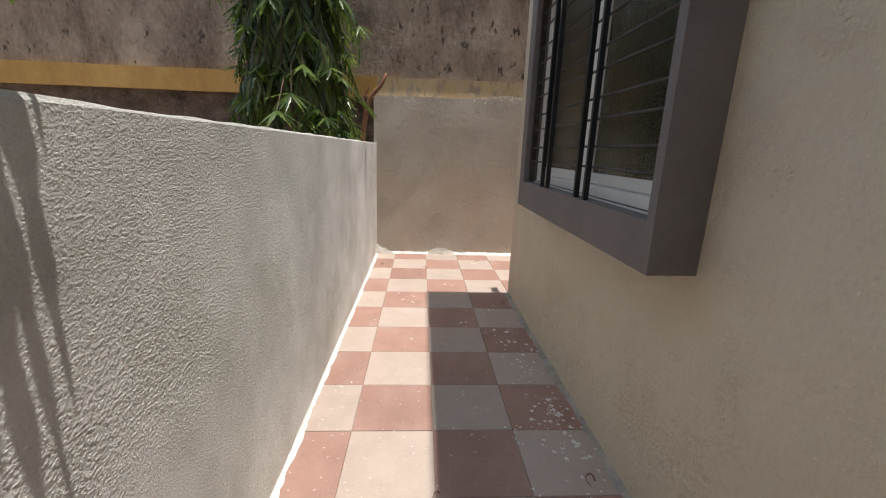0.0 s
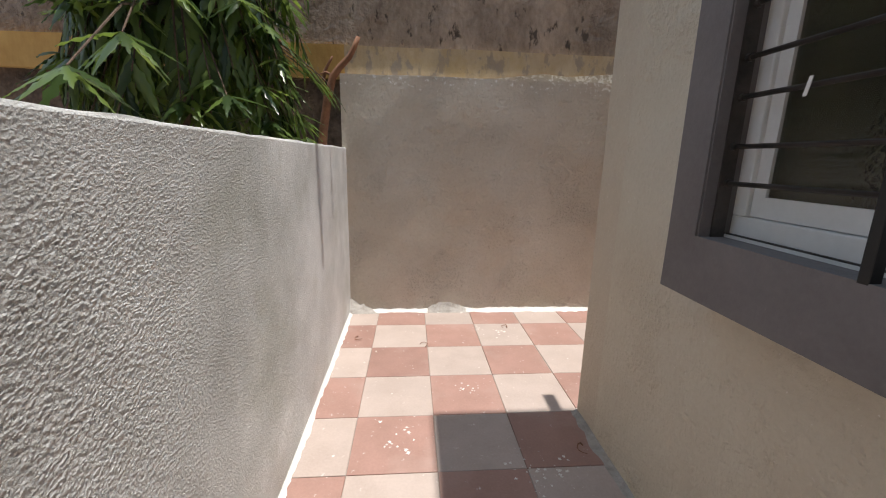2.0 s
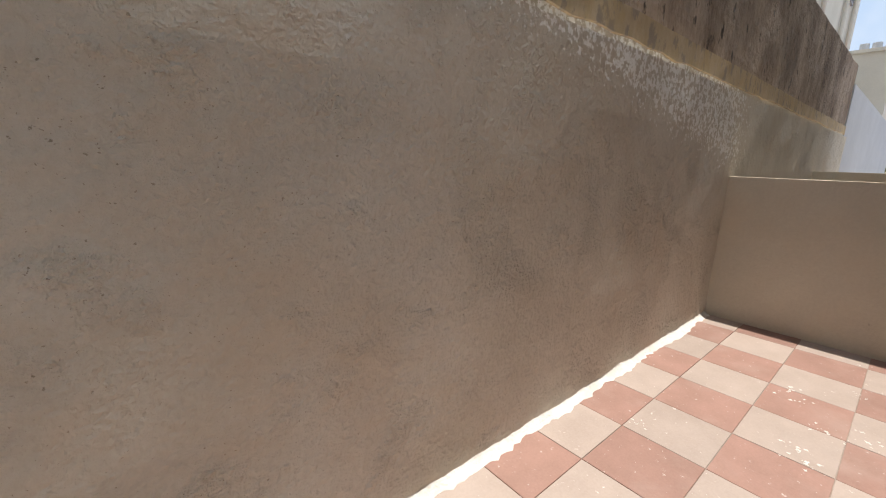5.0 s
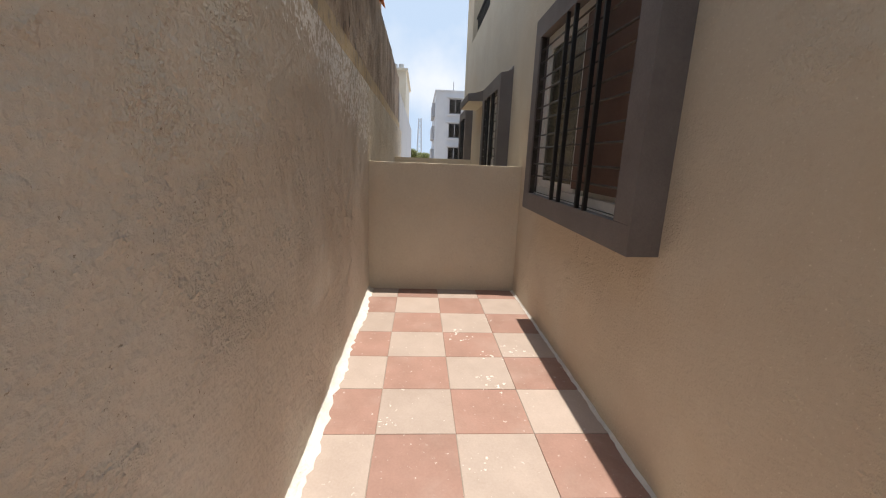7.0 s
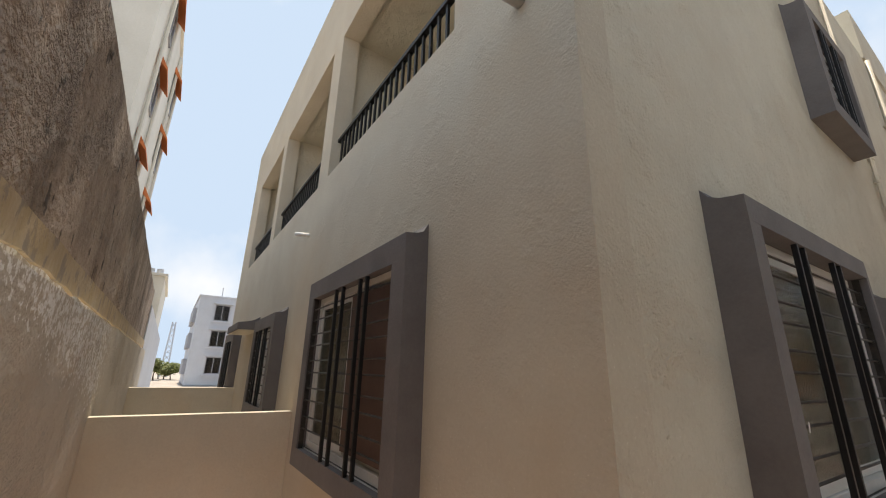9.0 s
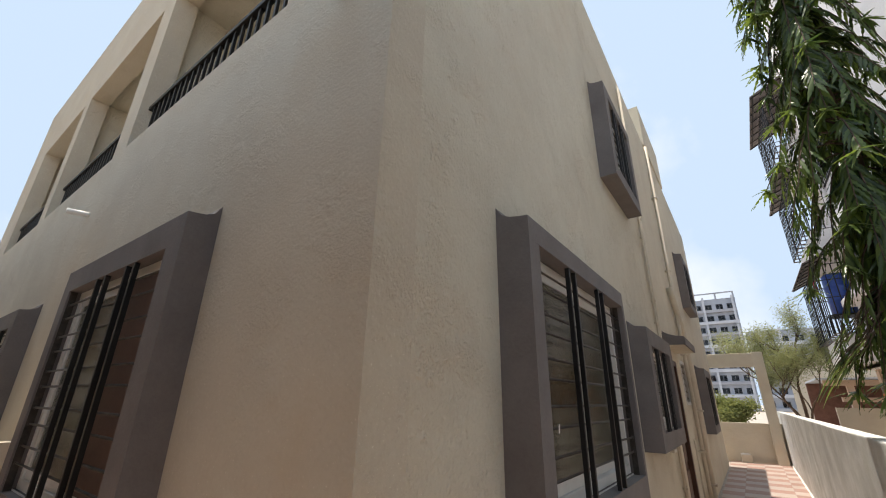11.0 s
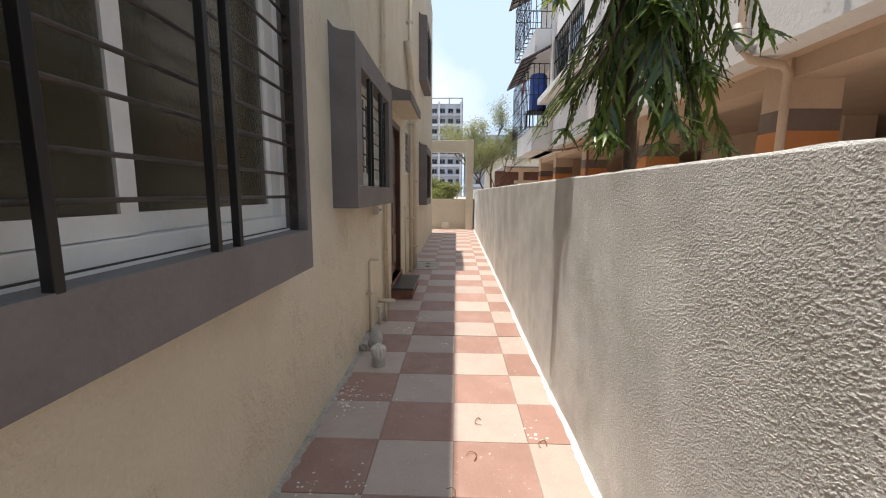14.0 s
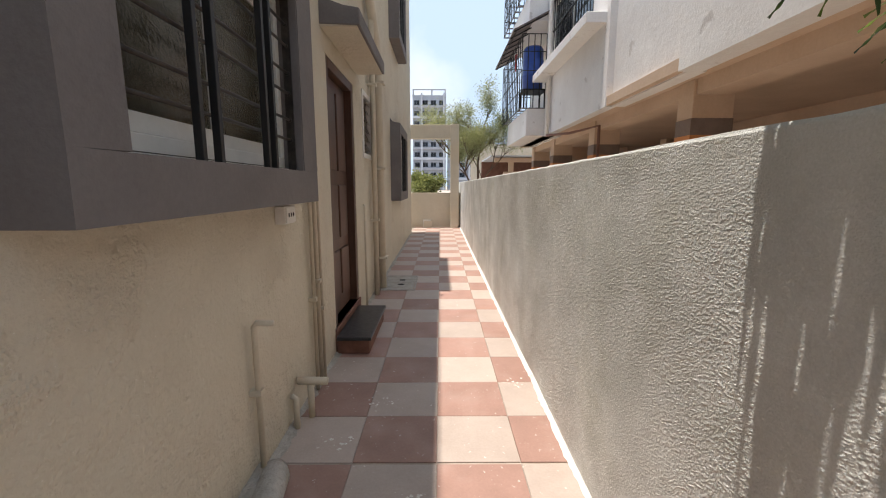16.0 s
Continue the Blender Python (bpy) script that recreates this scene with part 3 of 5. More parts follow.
# ---- windows: grey surround, white sliding frame, patterned panes, iron grille ----
def window(name, face, hole, outer, proud, flats, label, grille=True, board=False, group="grilled windows", rods=None):
    """face 'side': the wall x = HX looking to -x; 'rear': the wall y = HY looking to +y. hole and outer: u0, u1, z0, z1."""
    def P(u, d, z):
        return (HX - d, u, z) if face == "side" else (u, HY + d, z)

    u0, u1, z0, z1 = hole
    a0, a1, b0, b1 = outer
    w = thing(name, P((a0 + a1) / 2, 0, b0), label, "window", group, "structure")
    bm = bmesh.new()
    box(bm, P(a0, -0.01, b0), P(a1, proud, z0))
    box(bm, P(a0, -0.01, z0), P(u0, proud, z1))
    box(bm, P(u1, -0.01, z0), P(a1, proud, z1))
    # sloping top with a plaster cove up to the wall
    top = [P(a0, -0.01, z1), P(a0, proud, z1), P(a0, proud, b1), P(a0, proud * 0.75, b1 + 0.004), P(a0, proud * 0.45, b1 + 0.012), P(a0, proud * 0.2, b1 + 0.03), P(a0, 0.002, b1 + 0.075), P(a0, -0.01, b1 + 0.075)]
    extrude_profile(bm, top, Vector(P(a1, 0, 0)) - Vector(P(a0, 0, 0)))
    bmesh.ops.remove_doubles(bm, verts=bm.verts, dist=1e-5)
    for v in bm.verts:
        v.co += noise.noise_vector(v.co * 7.0) * 0.004
    part("surround", bm, GREY, w, "thick grey-painted plaster surround")
    part("inner_reveal", boxes((P(u0 + 0.001, -0.015, z0), P(u0 + 0.006, proud - 0.004, z1)), (P(u1 - 0.006, -0.015, z0), P(u1 - 0.001, proud - 0.004, z1))), GREY, w)
    d0, d1 = 0.012, 0.075     # depth of the aluminium frame
    t = 0.045
    part("window_frame", boxes((P(u0, d0, z0), P(u1, d1, z0 + t * 1.3)), (P(u0, d0, z1 - t), P(u1, d1, z1)), (P(u0, d0, z0 + t * 1.3), P(u0 + t, d1, z1 - t)), (P(u1 - t, d0, z0 + t * 1.3), P(u1, d1, z1 - t)), bevel=0.004), WHITEMETAL, w, "white aluminium outer frame")
    part("window_sill", boxes((P(u0 + 0.003, 0.076, z0 - 0.001), P(u1 - 0.003, 0.092, z0 + 0.008))), WHITEMETAL, w)
    for dt in (0.082, 0.088):
        part("sill_track", boxes((P(u0 + 0.006, dt - 0.0012, z0 + 0.008), P(u1 - 0.006, dt + 0.0012, z0 + 0.0115))), RODMETAL, w)
    # two sashes on two tracks
    n = 2
    span = (u1 - u0 - 2 * t) / n
    for k in range(n):
        s0 = u0 + t + span * k - 0.015
        s1 = u0 + t + span * (k + 1) + 0.015
        dd = 0.042 if k % 2 else 0.018
        q = 0.05
        lo, hi = z0 + t * 1.3 + 0.002, z1 - t - 0.002
        sash = part("sash", boxes((P(s0, dd, lo), P(s1, dd + 0.02, lo + q)), (P(s0, dd, hi - q), P(s1, dd + 0.02, hi)), (P(s0, dd, lo + q), P(s0 + q, dd + 0.02, hi - q)), (P(s1 - q, dd, lo + q), P(s1, dd + 0.02, hi - q))), WHITEMETAL, w)
        if board and k == 0:
            o = part("panel", boxes((P(s0 + 0.02, 0.064, lo + 0.03), P(s1 - 0.02, 0.073, hi - 0.02))), BROWNBOARD, w, "plain brown board behind the grille")
        else:
            o = part("pane", boxes((P(s0 + q, dd + 0.008, lo + q), P(s1 - q, dd + 0.012, hi - q))), FROSTED, sash, "patterned obscure glass pane")
            o.visible_shadow = False
    if grille:
        dg = 0.112
        zs = rods or [z0 + 0.14 + 0.207 * k + e for k in range(7) for e in (0, 0.09) if z0 + 0.14 + 0.207 * k + e < z1 - 0.04]
        for z in zs:
            g = part("rod", tube(bmesh.new(), [P(u0 - 0.01, dg, z), P((u0 + u1) / 2, dg, z + 0.003), P(u1 + 0.01, dg, z)], 0.0062, 8), RODMETAL, w, smooth=True)
        for f in flats:
            part("flat_bar", boxes((P(f - 0.010, proud - 0.024, z0 - 0.004), P(f + 0.010, proud, z1 - 0.004)), bevel=0.002), BLACKMETAL, w, "black iron upright")
        # end uprights against the reveals, with a rod head on each
        for f, s in ((u0 + 0.008, 1), (u1 - 0.008, -1)):
            part("end_bar", boxes((P(f - 0.0035, dg - 0.018, z0 - 0.002), P(f + 0.0035, dg + 0.018, z1 - 0.004))), RODMETAL, w, "dark iron end upright")
            heads = bmesh.new()
            for z in zs:
                tube(heads, [P(f, dg, z), P(f + s * 0.014, dg, z)], 0.010, 8)
            part("rod_head", heads, RODMETAL, w)
    return w


window("window_1", "side", W1, (1.055, 2.805, 0.992, 2.425), 0.165, (2.283, 2.182, 1.738, 1.629), "grilled sliding window in a thick grey surround, beside the passage")
window("window_2", "side", W2, (-1.235, 0.20, 1.216, 2.29), 0.165, (-0.225, -0.319, -0.657, -0.727), "smaller grilled window in a grey surround near the side door")
window("window_3", "side", W3, (-7.25, -5.8, 1.05, 2.30), 0.165, (-6.3, -6.4, -6.7, -6.8), "grilled window in a grey surround near the far end")
window("window_4", "side", U1, (-0.8, 0.45, 3.83, 5.03), 0.165, (0.05, -0.05, -0.3, -0.4), "upper-floor grilled window in a grey surround")
window("window_5", "side", U3, (-7.25, -5.85, 3.6, 4.85), 0.165, (-6.3, -6.4, -6.7, -6.8), "upper-floor grilled window near the far end")
window("window_6", "rear", WR, (1.965, 3.725, 0.97, 2.395), 0.14, (3.04, 2.90, 2.59, 2.48), "grilled window with one brown board, in a grey surround", board=True)
window("window_7", "rear", WR2, (5.1, 6.4, 1.1, 2.30), 0.14, (5.55, 5.65, 5.9, 6.0), "grilled window of the next house in a grey surround")
window("window_8", "rear", WR3, (8.6, 9.85, 1.1, 2.30), 0.14, (9.0, 9.1, 9.3, 9.4), "grilled window far along the rear wall")


def canopy(name, P, u0, u1, z, out, label):
    """A concrete sunshade with a slanted top and a drip edge."""
    c = thing(name, P((u0 + u1) / 2, 0, z), label, "canopy", "door canopies", "structure")
    prof = [P(u0, -0.01, z + 0.01), P(u0, out, z), P(u0, out, z + 0.11), P(u0, out * 0.6, z + 0.125), P(u0, out * 0.25, z + 0.15), P(u0, 0.0, z + 0.21), P(u0, -0.01, z + 0.21)]
    bm = extrude_profile(bmesh.new(), prof, Vector(P(u1, 0, 0)) - Vector(P(u0, 0, 0)))
    bmesh.ops.bevel(bm, geom=bm.edges[:], offset=0.006, segments=1, affect="EDGES")
    part("slab", bm, GREY, c)
    part("soffit", boxes((P(u0 + 0.01, 0, z - 0.004), P(u1 - 0.01, out - 0.02, z + 0.02))), CREAM, c, "cream-painted underside")


canopy("canopy_side", lambda u, d, z: (HX - d, u, z), -3.2, -1.98, 2.36, 0.27, "grey concrete canopy over the side door")
canopy("canopy_rear", lambda u, d, z: (u, HY + d, z), 6.9, 8.1, 2.22, 0.30, "grey concrete canopy over the next house's door")

# ---- side door, step ----
d = thing("door_1", (HX, -2.55, 0.19), "dark brown panelled wooden door set back in the wall", "door", kind="structure")
y0, y1, z0, z1 = DOOR
part("door_frame", boxes(((HX + 0.005, y0, z0), (HX + 0.12, y0 + 0.075, z1)), ((HX + 0.005, y1 - 0.075, z0), (HX + 0.12, y1, z1)), ((HX + 0.005, y0 + 0.075, z1 - 0.075), (HX + 0.12, y1 - 0.075, z1)), bevel=0.004), DOORWOOD, d, "dark brown timber frame")
leaf = part("door_leaf", boxes(((HX + 0.07, y0 + 0.078, z0 + 0.01), (HX + 0.105, y1 - 0.078, z1 - 0.078)), bevel=0.003), DOORWOOD, d)
for pz0, pz1 in ((0.35, 0.75), (0.85, 1.3), (1.42, 2.05)):
    for py in (y0 + 0.16, (y0 + y1) / 2 + 0.03):
        part("door_panel", boxes(((HX + 0.052, py, pz0), (HX + 0.075, py + 0.27, pz1)), bevel=0.008), DOORWOOD, leaf)
part("door_handle", tube(bmesh.new(), [(HX + 0.07, y1 - 0.14, 1.1), (HX + 0.03, y1 - 0.14, 1.1), (HX + 0.03, y1 - 0.14, 1.24), (HX + 0.07, y1 - 0.14, 1.24)], 0.008), RODMETAL, leaf, "steel pull handle")
part("threshold", boxes(((HX - 0.012, y0 - 0.03, -0.004), (HX + 0.2, y1 + 0.03, z0)), bevel=0.006), BROWNSTONE, d, "brown threshold riser")

st = thing("entrance_step", (0.76, -2.46, 0), "brown masonry step with a black granite tread", "step")
part("riser", boxes(((0.655, -2.86, 0.0), (HX - 0.014, -2.06, 0.115)), bevel=0.006), BROWNSTONE, st)
part("tread", boxes(((0.635, -2.885, 0.115), (HX - 0.014, -2.035, 0.142)), bevel=0.004), GRANITE, st, "black granite slab with cement splashes")

# ---- ventilator by the door ----
v = thing("ventilator", (HX, -3.67, 1.61), "small louvred bathroom ventilator with obscure glass", "ventilator", kind="structure")
y0, y1, z0, z1 = VENT
part("vent_frame", boxes(((HX - 0.012, y0 - 0.02, z0 - 0.02), (HX + 0.05, y0 + 0.03, z1 + 0.02)), ((HX - 0.012, y1 - 0.03, z0 - 0.02), (HX + 0.05, y1 + 0.02, z1 + 0.02)), ((HX - 0.012, y0 + 0.03, z0 - 0.02), (HX + 0.05, y1 - 0.03, z0 + 0.03)), ((HX - 0.012, y0 + 0.03, z1 - 0.03), (HX + 0.05, y1 - 0.03, z1 + 0.02)), bevel=0.003), WHITEMETAL, v)
for k in range(6):
    z = z0 + 0.07 + k * 0.1
    bm = boxes(((HX + 0.002, y0 + 0.03, z), (HX + 0.008, y1 - 0.03, z + 0.095)))
    bmesh.ops.rotate(bm, verts=bm.verts, cent=(HX + 0.005, 0, z), matrix=Matrix.Rotation(0.45, 3, "Y"))
    part("louvre", bm, FROSTED, v)

# ---- pipes and fittings on the side wall ----
def pipe(name, pts, r, label, mat=PIPE, brackets=(), group="wall pipes"):
    p = thing(name, pts[0], label, "pipe", group)
    part("pipe_run", tube(bmesh.new(), pts, r, 12), mat, p, smooth=True)
    for x, y, z in brackets:
        part("clamp", boxes(((x - r * 1.5, y - r * 1.5, z - 0.012), (HX + 0.002, y + r * 1.5, z + 0.012))), mat, p)


pipe("conduit", [(0.885, -1.50, 0.0), (0.885, -1.50, 6.5)], 0.011, "thin cream-painted conduit up the wall", brackets=[(0.885, -1.50, z) for z in (0.6, 1.5, 2.6, 3.8, 5.0)])
pipe("conduit", [(0.88, -1.57, 0.0), (0.88, -1.57, 6.5)], 0.014, "thin cream-painted conduit up the wall", brackets=[(0.88, -1.57, z) for z in (0.7, 1.7, 2.9, 4.1)])
pipe("conduit", [(0.885, -1.66, 0.0), (0.885, -1.66, 6.5)], 0.011, "thin cream-painted conduit up the wall", brackets=[(0.885, -1.66, z) for z in (0.5, 1.4, 2.5, 3.9)])
pipe("conduit", [(0.885, -3.26, 0.0), (0.885, -3.26, 1.09), (0.90, -3.26, 1.105)], 0.012, "short cream-painted conduit beside the door")
pipe("drain_pipe", [(0.845, -4.12, -0.01), (0.845, -4.12, 2.75), (0.845, -4.0, 2.95), (0.845, -3.45, 3.35), (0.86, -3.4, 3.5)], 0.052, "thick cream-painted drain pipe with a slanted bend", brackets=[(0.845, -4.12, z) for z in (0.4, 1.5, 2.5)])
pipe("drain_pipe", [(0.86, -3.78, 0.0), (0.86, -3.78, 6.6)], 0.03, "cream-painted rain pipe up the whole wall", brackets=[(0.86, -3.78, z) for z in (0.9, 2.4, 3.9, 5.4)])
pipe("water_pipe", [(0.883, -0.70, 0.0), (0.883, -0.70, 0.71), (0.872, -0.70, 0.727), (0.80, -0.70, 0.727)], 0.013, "cream water pipe ending in a capped tap stub", brackets=[(0.883, -0.70, 0.42)])
pipe("waste_pipe", [(0.90, -1.2, 0.215), (0.735, -1.2, 0.215)], 0.022, "short cream waste pipe stub from the wall")
pipe("waste_pipe", [(0.875, -1.09, 0.0), (0.875, -1.09, 0.17), (0.90, -1.09, 0.185)], 0.016, "bent cream waste pipe at the wall's foot")
pipe("waste_pipe", [(0.83, -1.2, 0.0), (0.83, -1.2, 0.195)], 0.018, "upright cream waste pipe at the wall's foot")
pipe("spout", [(1.2, HY - 0.05, 3.37), (1.2, HY + 0.15, 3.35)], 0.036, "short drain spout in the rear wall", PVC, group="rear spouts")
pipe("spout", [(4.6, HY - 0.05, 3.13), (4.6, HY + 0.15, 3.11)], 0.025, "short drain spout in the rear wall", WHITEPLASTIC, group="rear spouts")

eb = thing("socket_box", (HX, -1.12, 1.1), "small white electric socket box under the window", "socket box")
part("box", boxes(((HX - 0.05, -1.2, 1.105), (HX, -1.06, 1.195)), bevel=0.004), WHITEPLASTIC, eb)
part("face_plate", boxes(((HX - 0.056, -1.19, 1.112), (HX - 0.05, -1.07, 1.188))), WHITEPLASTIC, eb)
for yy in (-1.16, -1.13, -1.10):
    part("pin_hole", boxes(((HX - 0.0575, yy - 0.006, 1.14), (HX - 0.056, yy + 0.006, 1.16))), OPENING_SHADE, eb)

# capped floor drain wrapped in plastic
fd = thing("drain_stub", (0.70, -0.13, 0), "grey pvc drain stub capped with crumpled white plastic", "drain stub")
part("stub", tube(bmesh.new(), [(0.70, -0.13, 0.0), (0.70, -0.13, 0.085)], 0.05, 20), PVC, fd, smooth=False)
bm = bmesh.new()
rings = []
for k in range(13):
    h = k / 12
    ring = []
    for a in range(40):
        w = a * math.tau / 40
        fold = 0.5 * math.sin(a * 1.9 + 2.2 * h) + noise.noise((3 * math.cos(w), 3 * math.sin(w), 4 * h))
        r = (0.049 + 0.010 * math.sin(math.pi * min(h * 1.1, 1.0))) * (1 - 0.62 * max(0.0, h - 0.78) / 0.22) + 0.006 * fold * (0.3 + h)
        ring.append(bm.verts.new((0.70 + r * math.cos(w), -0.13 + r * math.sin(w), 0.066 + 0.105 * h + 0.012 * noise.noise((2 * math.cos(w), 2 * math.sin(w), 7 + h)) * h)))
    rings.append(ring)
for a, b in zip(rings, rings[1:]):
    for k in range(40):
        bm.faces.new((a[k], a[(k + 1) % 40], b[(k + 1) % 40], b[k]))
bm.faces.new(rings[-1])
part("plastic_wrap", bm, DUSTYPLASTIC, fd, "crumpled white plastic sheet")

# manhole covers
mh = thing("manhole_cover", (0.65, -4.4, 0), "square cement manhole cover with two lifting holes", "manhole cover")
part("frame", boxes(((0.42, -4.78, 0.0), (0.88, -4.76, 0.012)), ((0.42, -4.0, 0.0), (0.88, -3.98, 0.012)), ((0.42, -4.76, 0.0), (0.44, -4.0, 0.012)), ((0.86, -4.76, 0.0), (0.88, -4.0, 0.012))), CEMENT, mh)
part("lid", boxes(((0.447, -4.753, 0.0), (0.853, -4.007, 0.009)), bevel=0.002), CEMENT, mh)
for yy in (-4.25, -4.5):
    bm = bmesh.new()
    bmesh.ops.create_circle(bm, cap_ends=True, radius=0.045, segments=18, matrix=Matrix.Translation((0.62, yy, 0.0125)))
    part("lifting_hole", bm, OPENING_SHADE, mh)

# gate post and beam at the far end
gp = thing("gateway", (-0.34, END, 0), "beige plastered gateway post with a beam across", "gateway", kind="structure")
part("post", boxes(((-0.47, END + 0.005, -0.06), (-0.21, END + 0.24, 3.14)), bevel=0.01), PARTITION, gp)
part("beam", boxes(((-0.21, END + 0.02, 2.71), (1.4, END + 0.22, 3.12)), bevel=0.008), PARTITION, gp)
blk = part("cement_block", boxes(((0.36, END + 0.01, 0.0), (0.62, END + 0.17, 0.21)), bevel=0.008), PARTITION)
tagged(blk, "pale cement block on the floor against the end wall", "block")


# ---- neighbour's building on stilts, beyond the boundary wall ----
NX = -2.8
rough_wall("wall_compound", (-14.2, -26.0, -0.06), (-14.0, 9.0, 2.6), 1.0, PARTITION, "plain beige compound wall beyond the parking", 0.01)
rough_wall("wall_compound_street", (-14.0, -26.2, -0.06), (-1.9, -26.0, 4.0), 1.0, PARTITION, "plain beige compound wall towards the street", 0.01)
nb = thing("apartment_building", (-6, -6, 0), "lilac-white apartment block raised on orange columns", "building", kind="structure")
part("slab_soffit", boxes(((-12.0, -14.3, 2.70), (NX - 0.02, 1.5, 2.85))), NBCEIL, nb, "peach-painted parking ceiling")
part("beam", boxes(((-3.75, -14.3, 2.5), (-3.3, 1.5, 2.70))), NBCEIL, nb)
WIN = (-10.2, -7.3, 4.45, 5.9)
holes = [WIN, (-10.2, -7.3, 7.4, 8.8), (-10.2, -7.3, 10.4, 11.8)]
part("facade", pierced("x", NX - 0.2, NX, -10.7, -6.45, 2.68, 14.5, holes), NBWHITE, nb)
part("facade_recess", boxes(((NX - 0.35, -6.45, 2.68), (NX - 0.12, -4.25, 14.5))), NBWHITE, nb)
part("facade_bay", boxes(((NX - 0.3, -4.25, 2.68), (NX + 0.0, 1.5, 14.5))), NBWHITE, nb)
part("facade_far", boxes(((NX - 0.6, -14.3, 2.68), (NX - 0.35, -10.7, 14.5))), NBWHITE, nb)
part("rear_wall", boxes(((-10.2, -14.3, -0.06), (-10.0, 1.5, 2.70))), NBCEIL, nb, "peach-painted parking back wall")
part("end_wall", boxes(((-10.0, -14.3, -0.06), (-4.6, -14.15, 2.70))), NBCEIL, nb)
part("inner_wall", boxes(((-6.6, -3.5, -0.06), (-6.45, -0.4, 2.70)), ((-6.6, -8.5, -0.06), (-6.45, -5.0, 2.70))), NBCEIL, nb)
# no opening here: a near-black sheet on the wall paints the doorway's shade
part("dark_doorway", boxes(((-6.449, -2.9, -0.06), (-6.44, -2.1, 2.05))), OPENING_SHADE, nb, "dark sheet for the shade in a parking doorway")
part("core", boxes(((-12, -14.3, 2.85), (NX - 0.6, 1.5, 14.5))), NBWHITE, nb)
part("window_ledge", boxes(((NX - 0.01, -10.75, 4.12), (NX + 0.36, -6.6, 4.30)), bevel=0.01), NBWHITE, nb)
for (y0, y1, z0, z1) in holes:
    wf = part("window", boxes(((NX - 0.12, y0, z0), (NX - 0.06, y0 + 0.06, z1)), ((NX - 0.12, y1 - 0.06, z0), (NX - 0.06, y1, z1)), ((NX - 0.12, (y0 + y1) / 2 - 0.03, z0), (NX - 0.06, (y0 + y1) / 2 + 0.03, z1)), ((NX - 0.12, y0, z0), (NX - 0.06, y1, z0 + 0.06)), ((NX - 0.12, y0, z1 - 0.06), (NX - 0.06, y1, z1))), WHITEMETAL, nb)
    part("pane", boxes(((NX - 0.1, y0 + 0.06, z0 + 0.06), (NX - 0.095, y1 - 0.06, z1 - 0.06))), CLEAR, wf)
    bars = bmesh.new()
    for k in range(16):
        yy = y0 + (y1 - y0) * (k + 0.5) / 16
        box(bars, (NX + 0.02, yy - 0.008, z0), (NX + 0.036, yy + 0.008, z1))
    for zz in (z0 + 0.02, z1 - 0.02, (z0 + z1) / 2):
        box(bars, (NX + 0.0, y0, zz - 0.01), (NX + 0.045, y1, zz + 0.01))
    part("window_grille", bars, BLACKMETAL, wf)
for cy in (-13.9, -11.4, -8.2, -4.75, -1.72, 1.3):
    for cx in (-3.26, -6.6):
        c0 = part("column", boxes(((cx - 0.56, cy - 0.25, -0.06), (cx, cy + 0.1, 2.70)), bevel=0.01), NBCEIL, nb)
        part("column_band", boxes(((cx - 0.565, cy - 0.255, 1.98), (cx + 0.005, cy + 0.105, 2.2)), bevel=0.003), NBBAND, c0, "brown painted band")
        part("column_base", boxes(((cx - 0.567, cy - 0.257, -0.06), (cx + 0.007, cy + 0.107, 1.98)), bevel=0.003), NBORANGE, c0, "orange painted lower column")
part("down_pipe", tube(bmesh.new(), [(-2.72, -1.6, 14), (-2.72, -1.6, 2.95), (-2.74, -1.58, 2.76), (-2.82, -1.56, 2.66), (-3.12, -1.54, 2.60), (-3.18, -1.54, 2.52), (-3.18, -1.54, -0.06)], 0.042, 12), NBCEIL, nb, "painted drain pipe with a bend under the slab", True)
part("pipe_trap", tube(bmesh.new(), [(-2.70, -1.62, 3.0), (-2.68, -1.6, 2.9), (-2.70, -1.56, 2.78), (-2.80, -1.5, 2.74)], 0.05, 12), PVC, nb, "grey drain trap", True)
part("down_pipe", tube(bmesh.new(), [(-2.74, -0.55, 14), (-2.74, -0.55, 3.1)], 0.03, 10), NBWHITE, nb, "", True)
part("down_pipe", tube(bmesh.new(), [(NX + 0.07, -10.05, 2.6), (NX + 0.07, -10.05, 14)], 0.05, 12), NBWHITE, nb, "", True)
part("down_pipe", tube(bmesh.new(), [(NX + 0.1, -10.0, 2.62), (-3.0, -9.0, 2.55), (-3.1, -7.45, 2.5), (-3.1, -7.4, 0)], 0.03, 10), BROWNSTONE, nb, "", True)


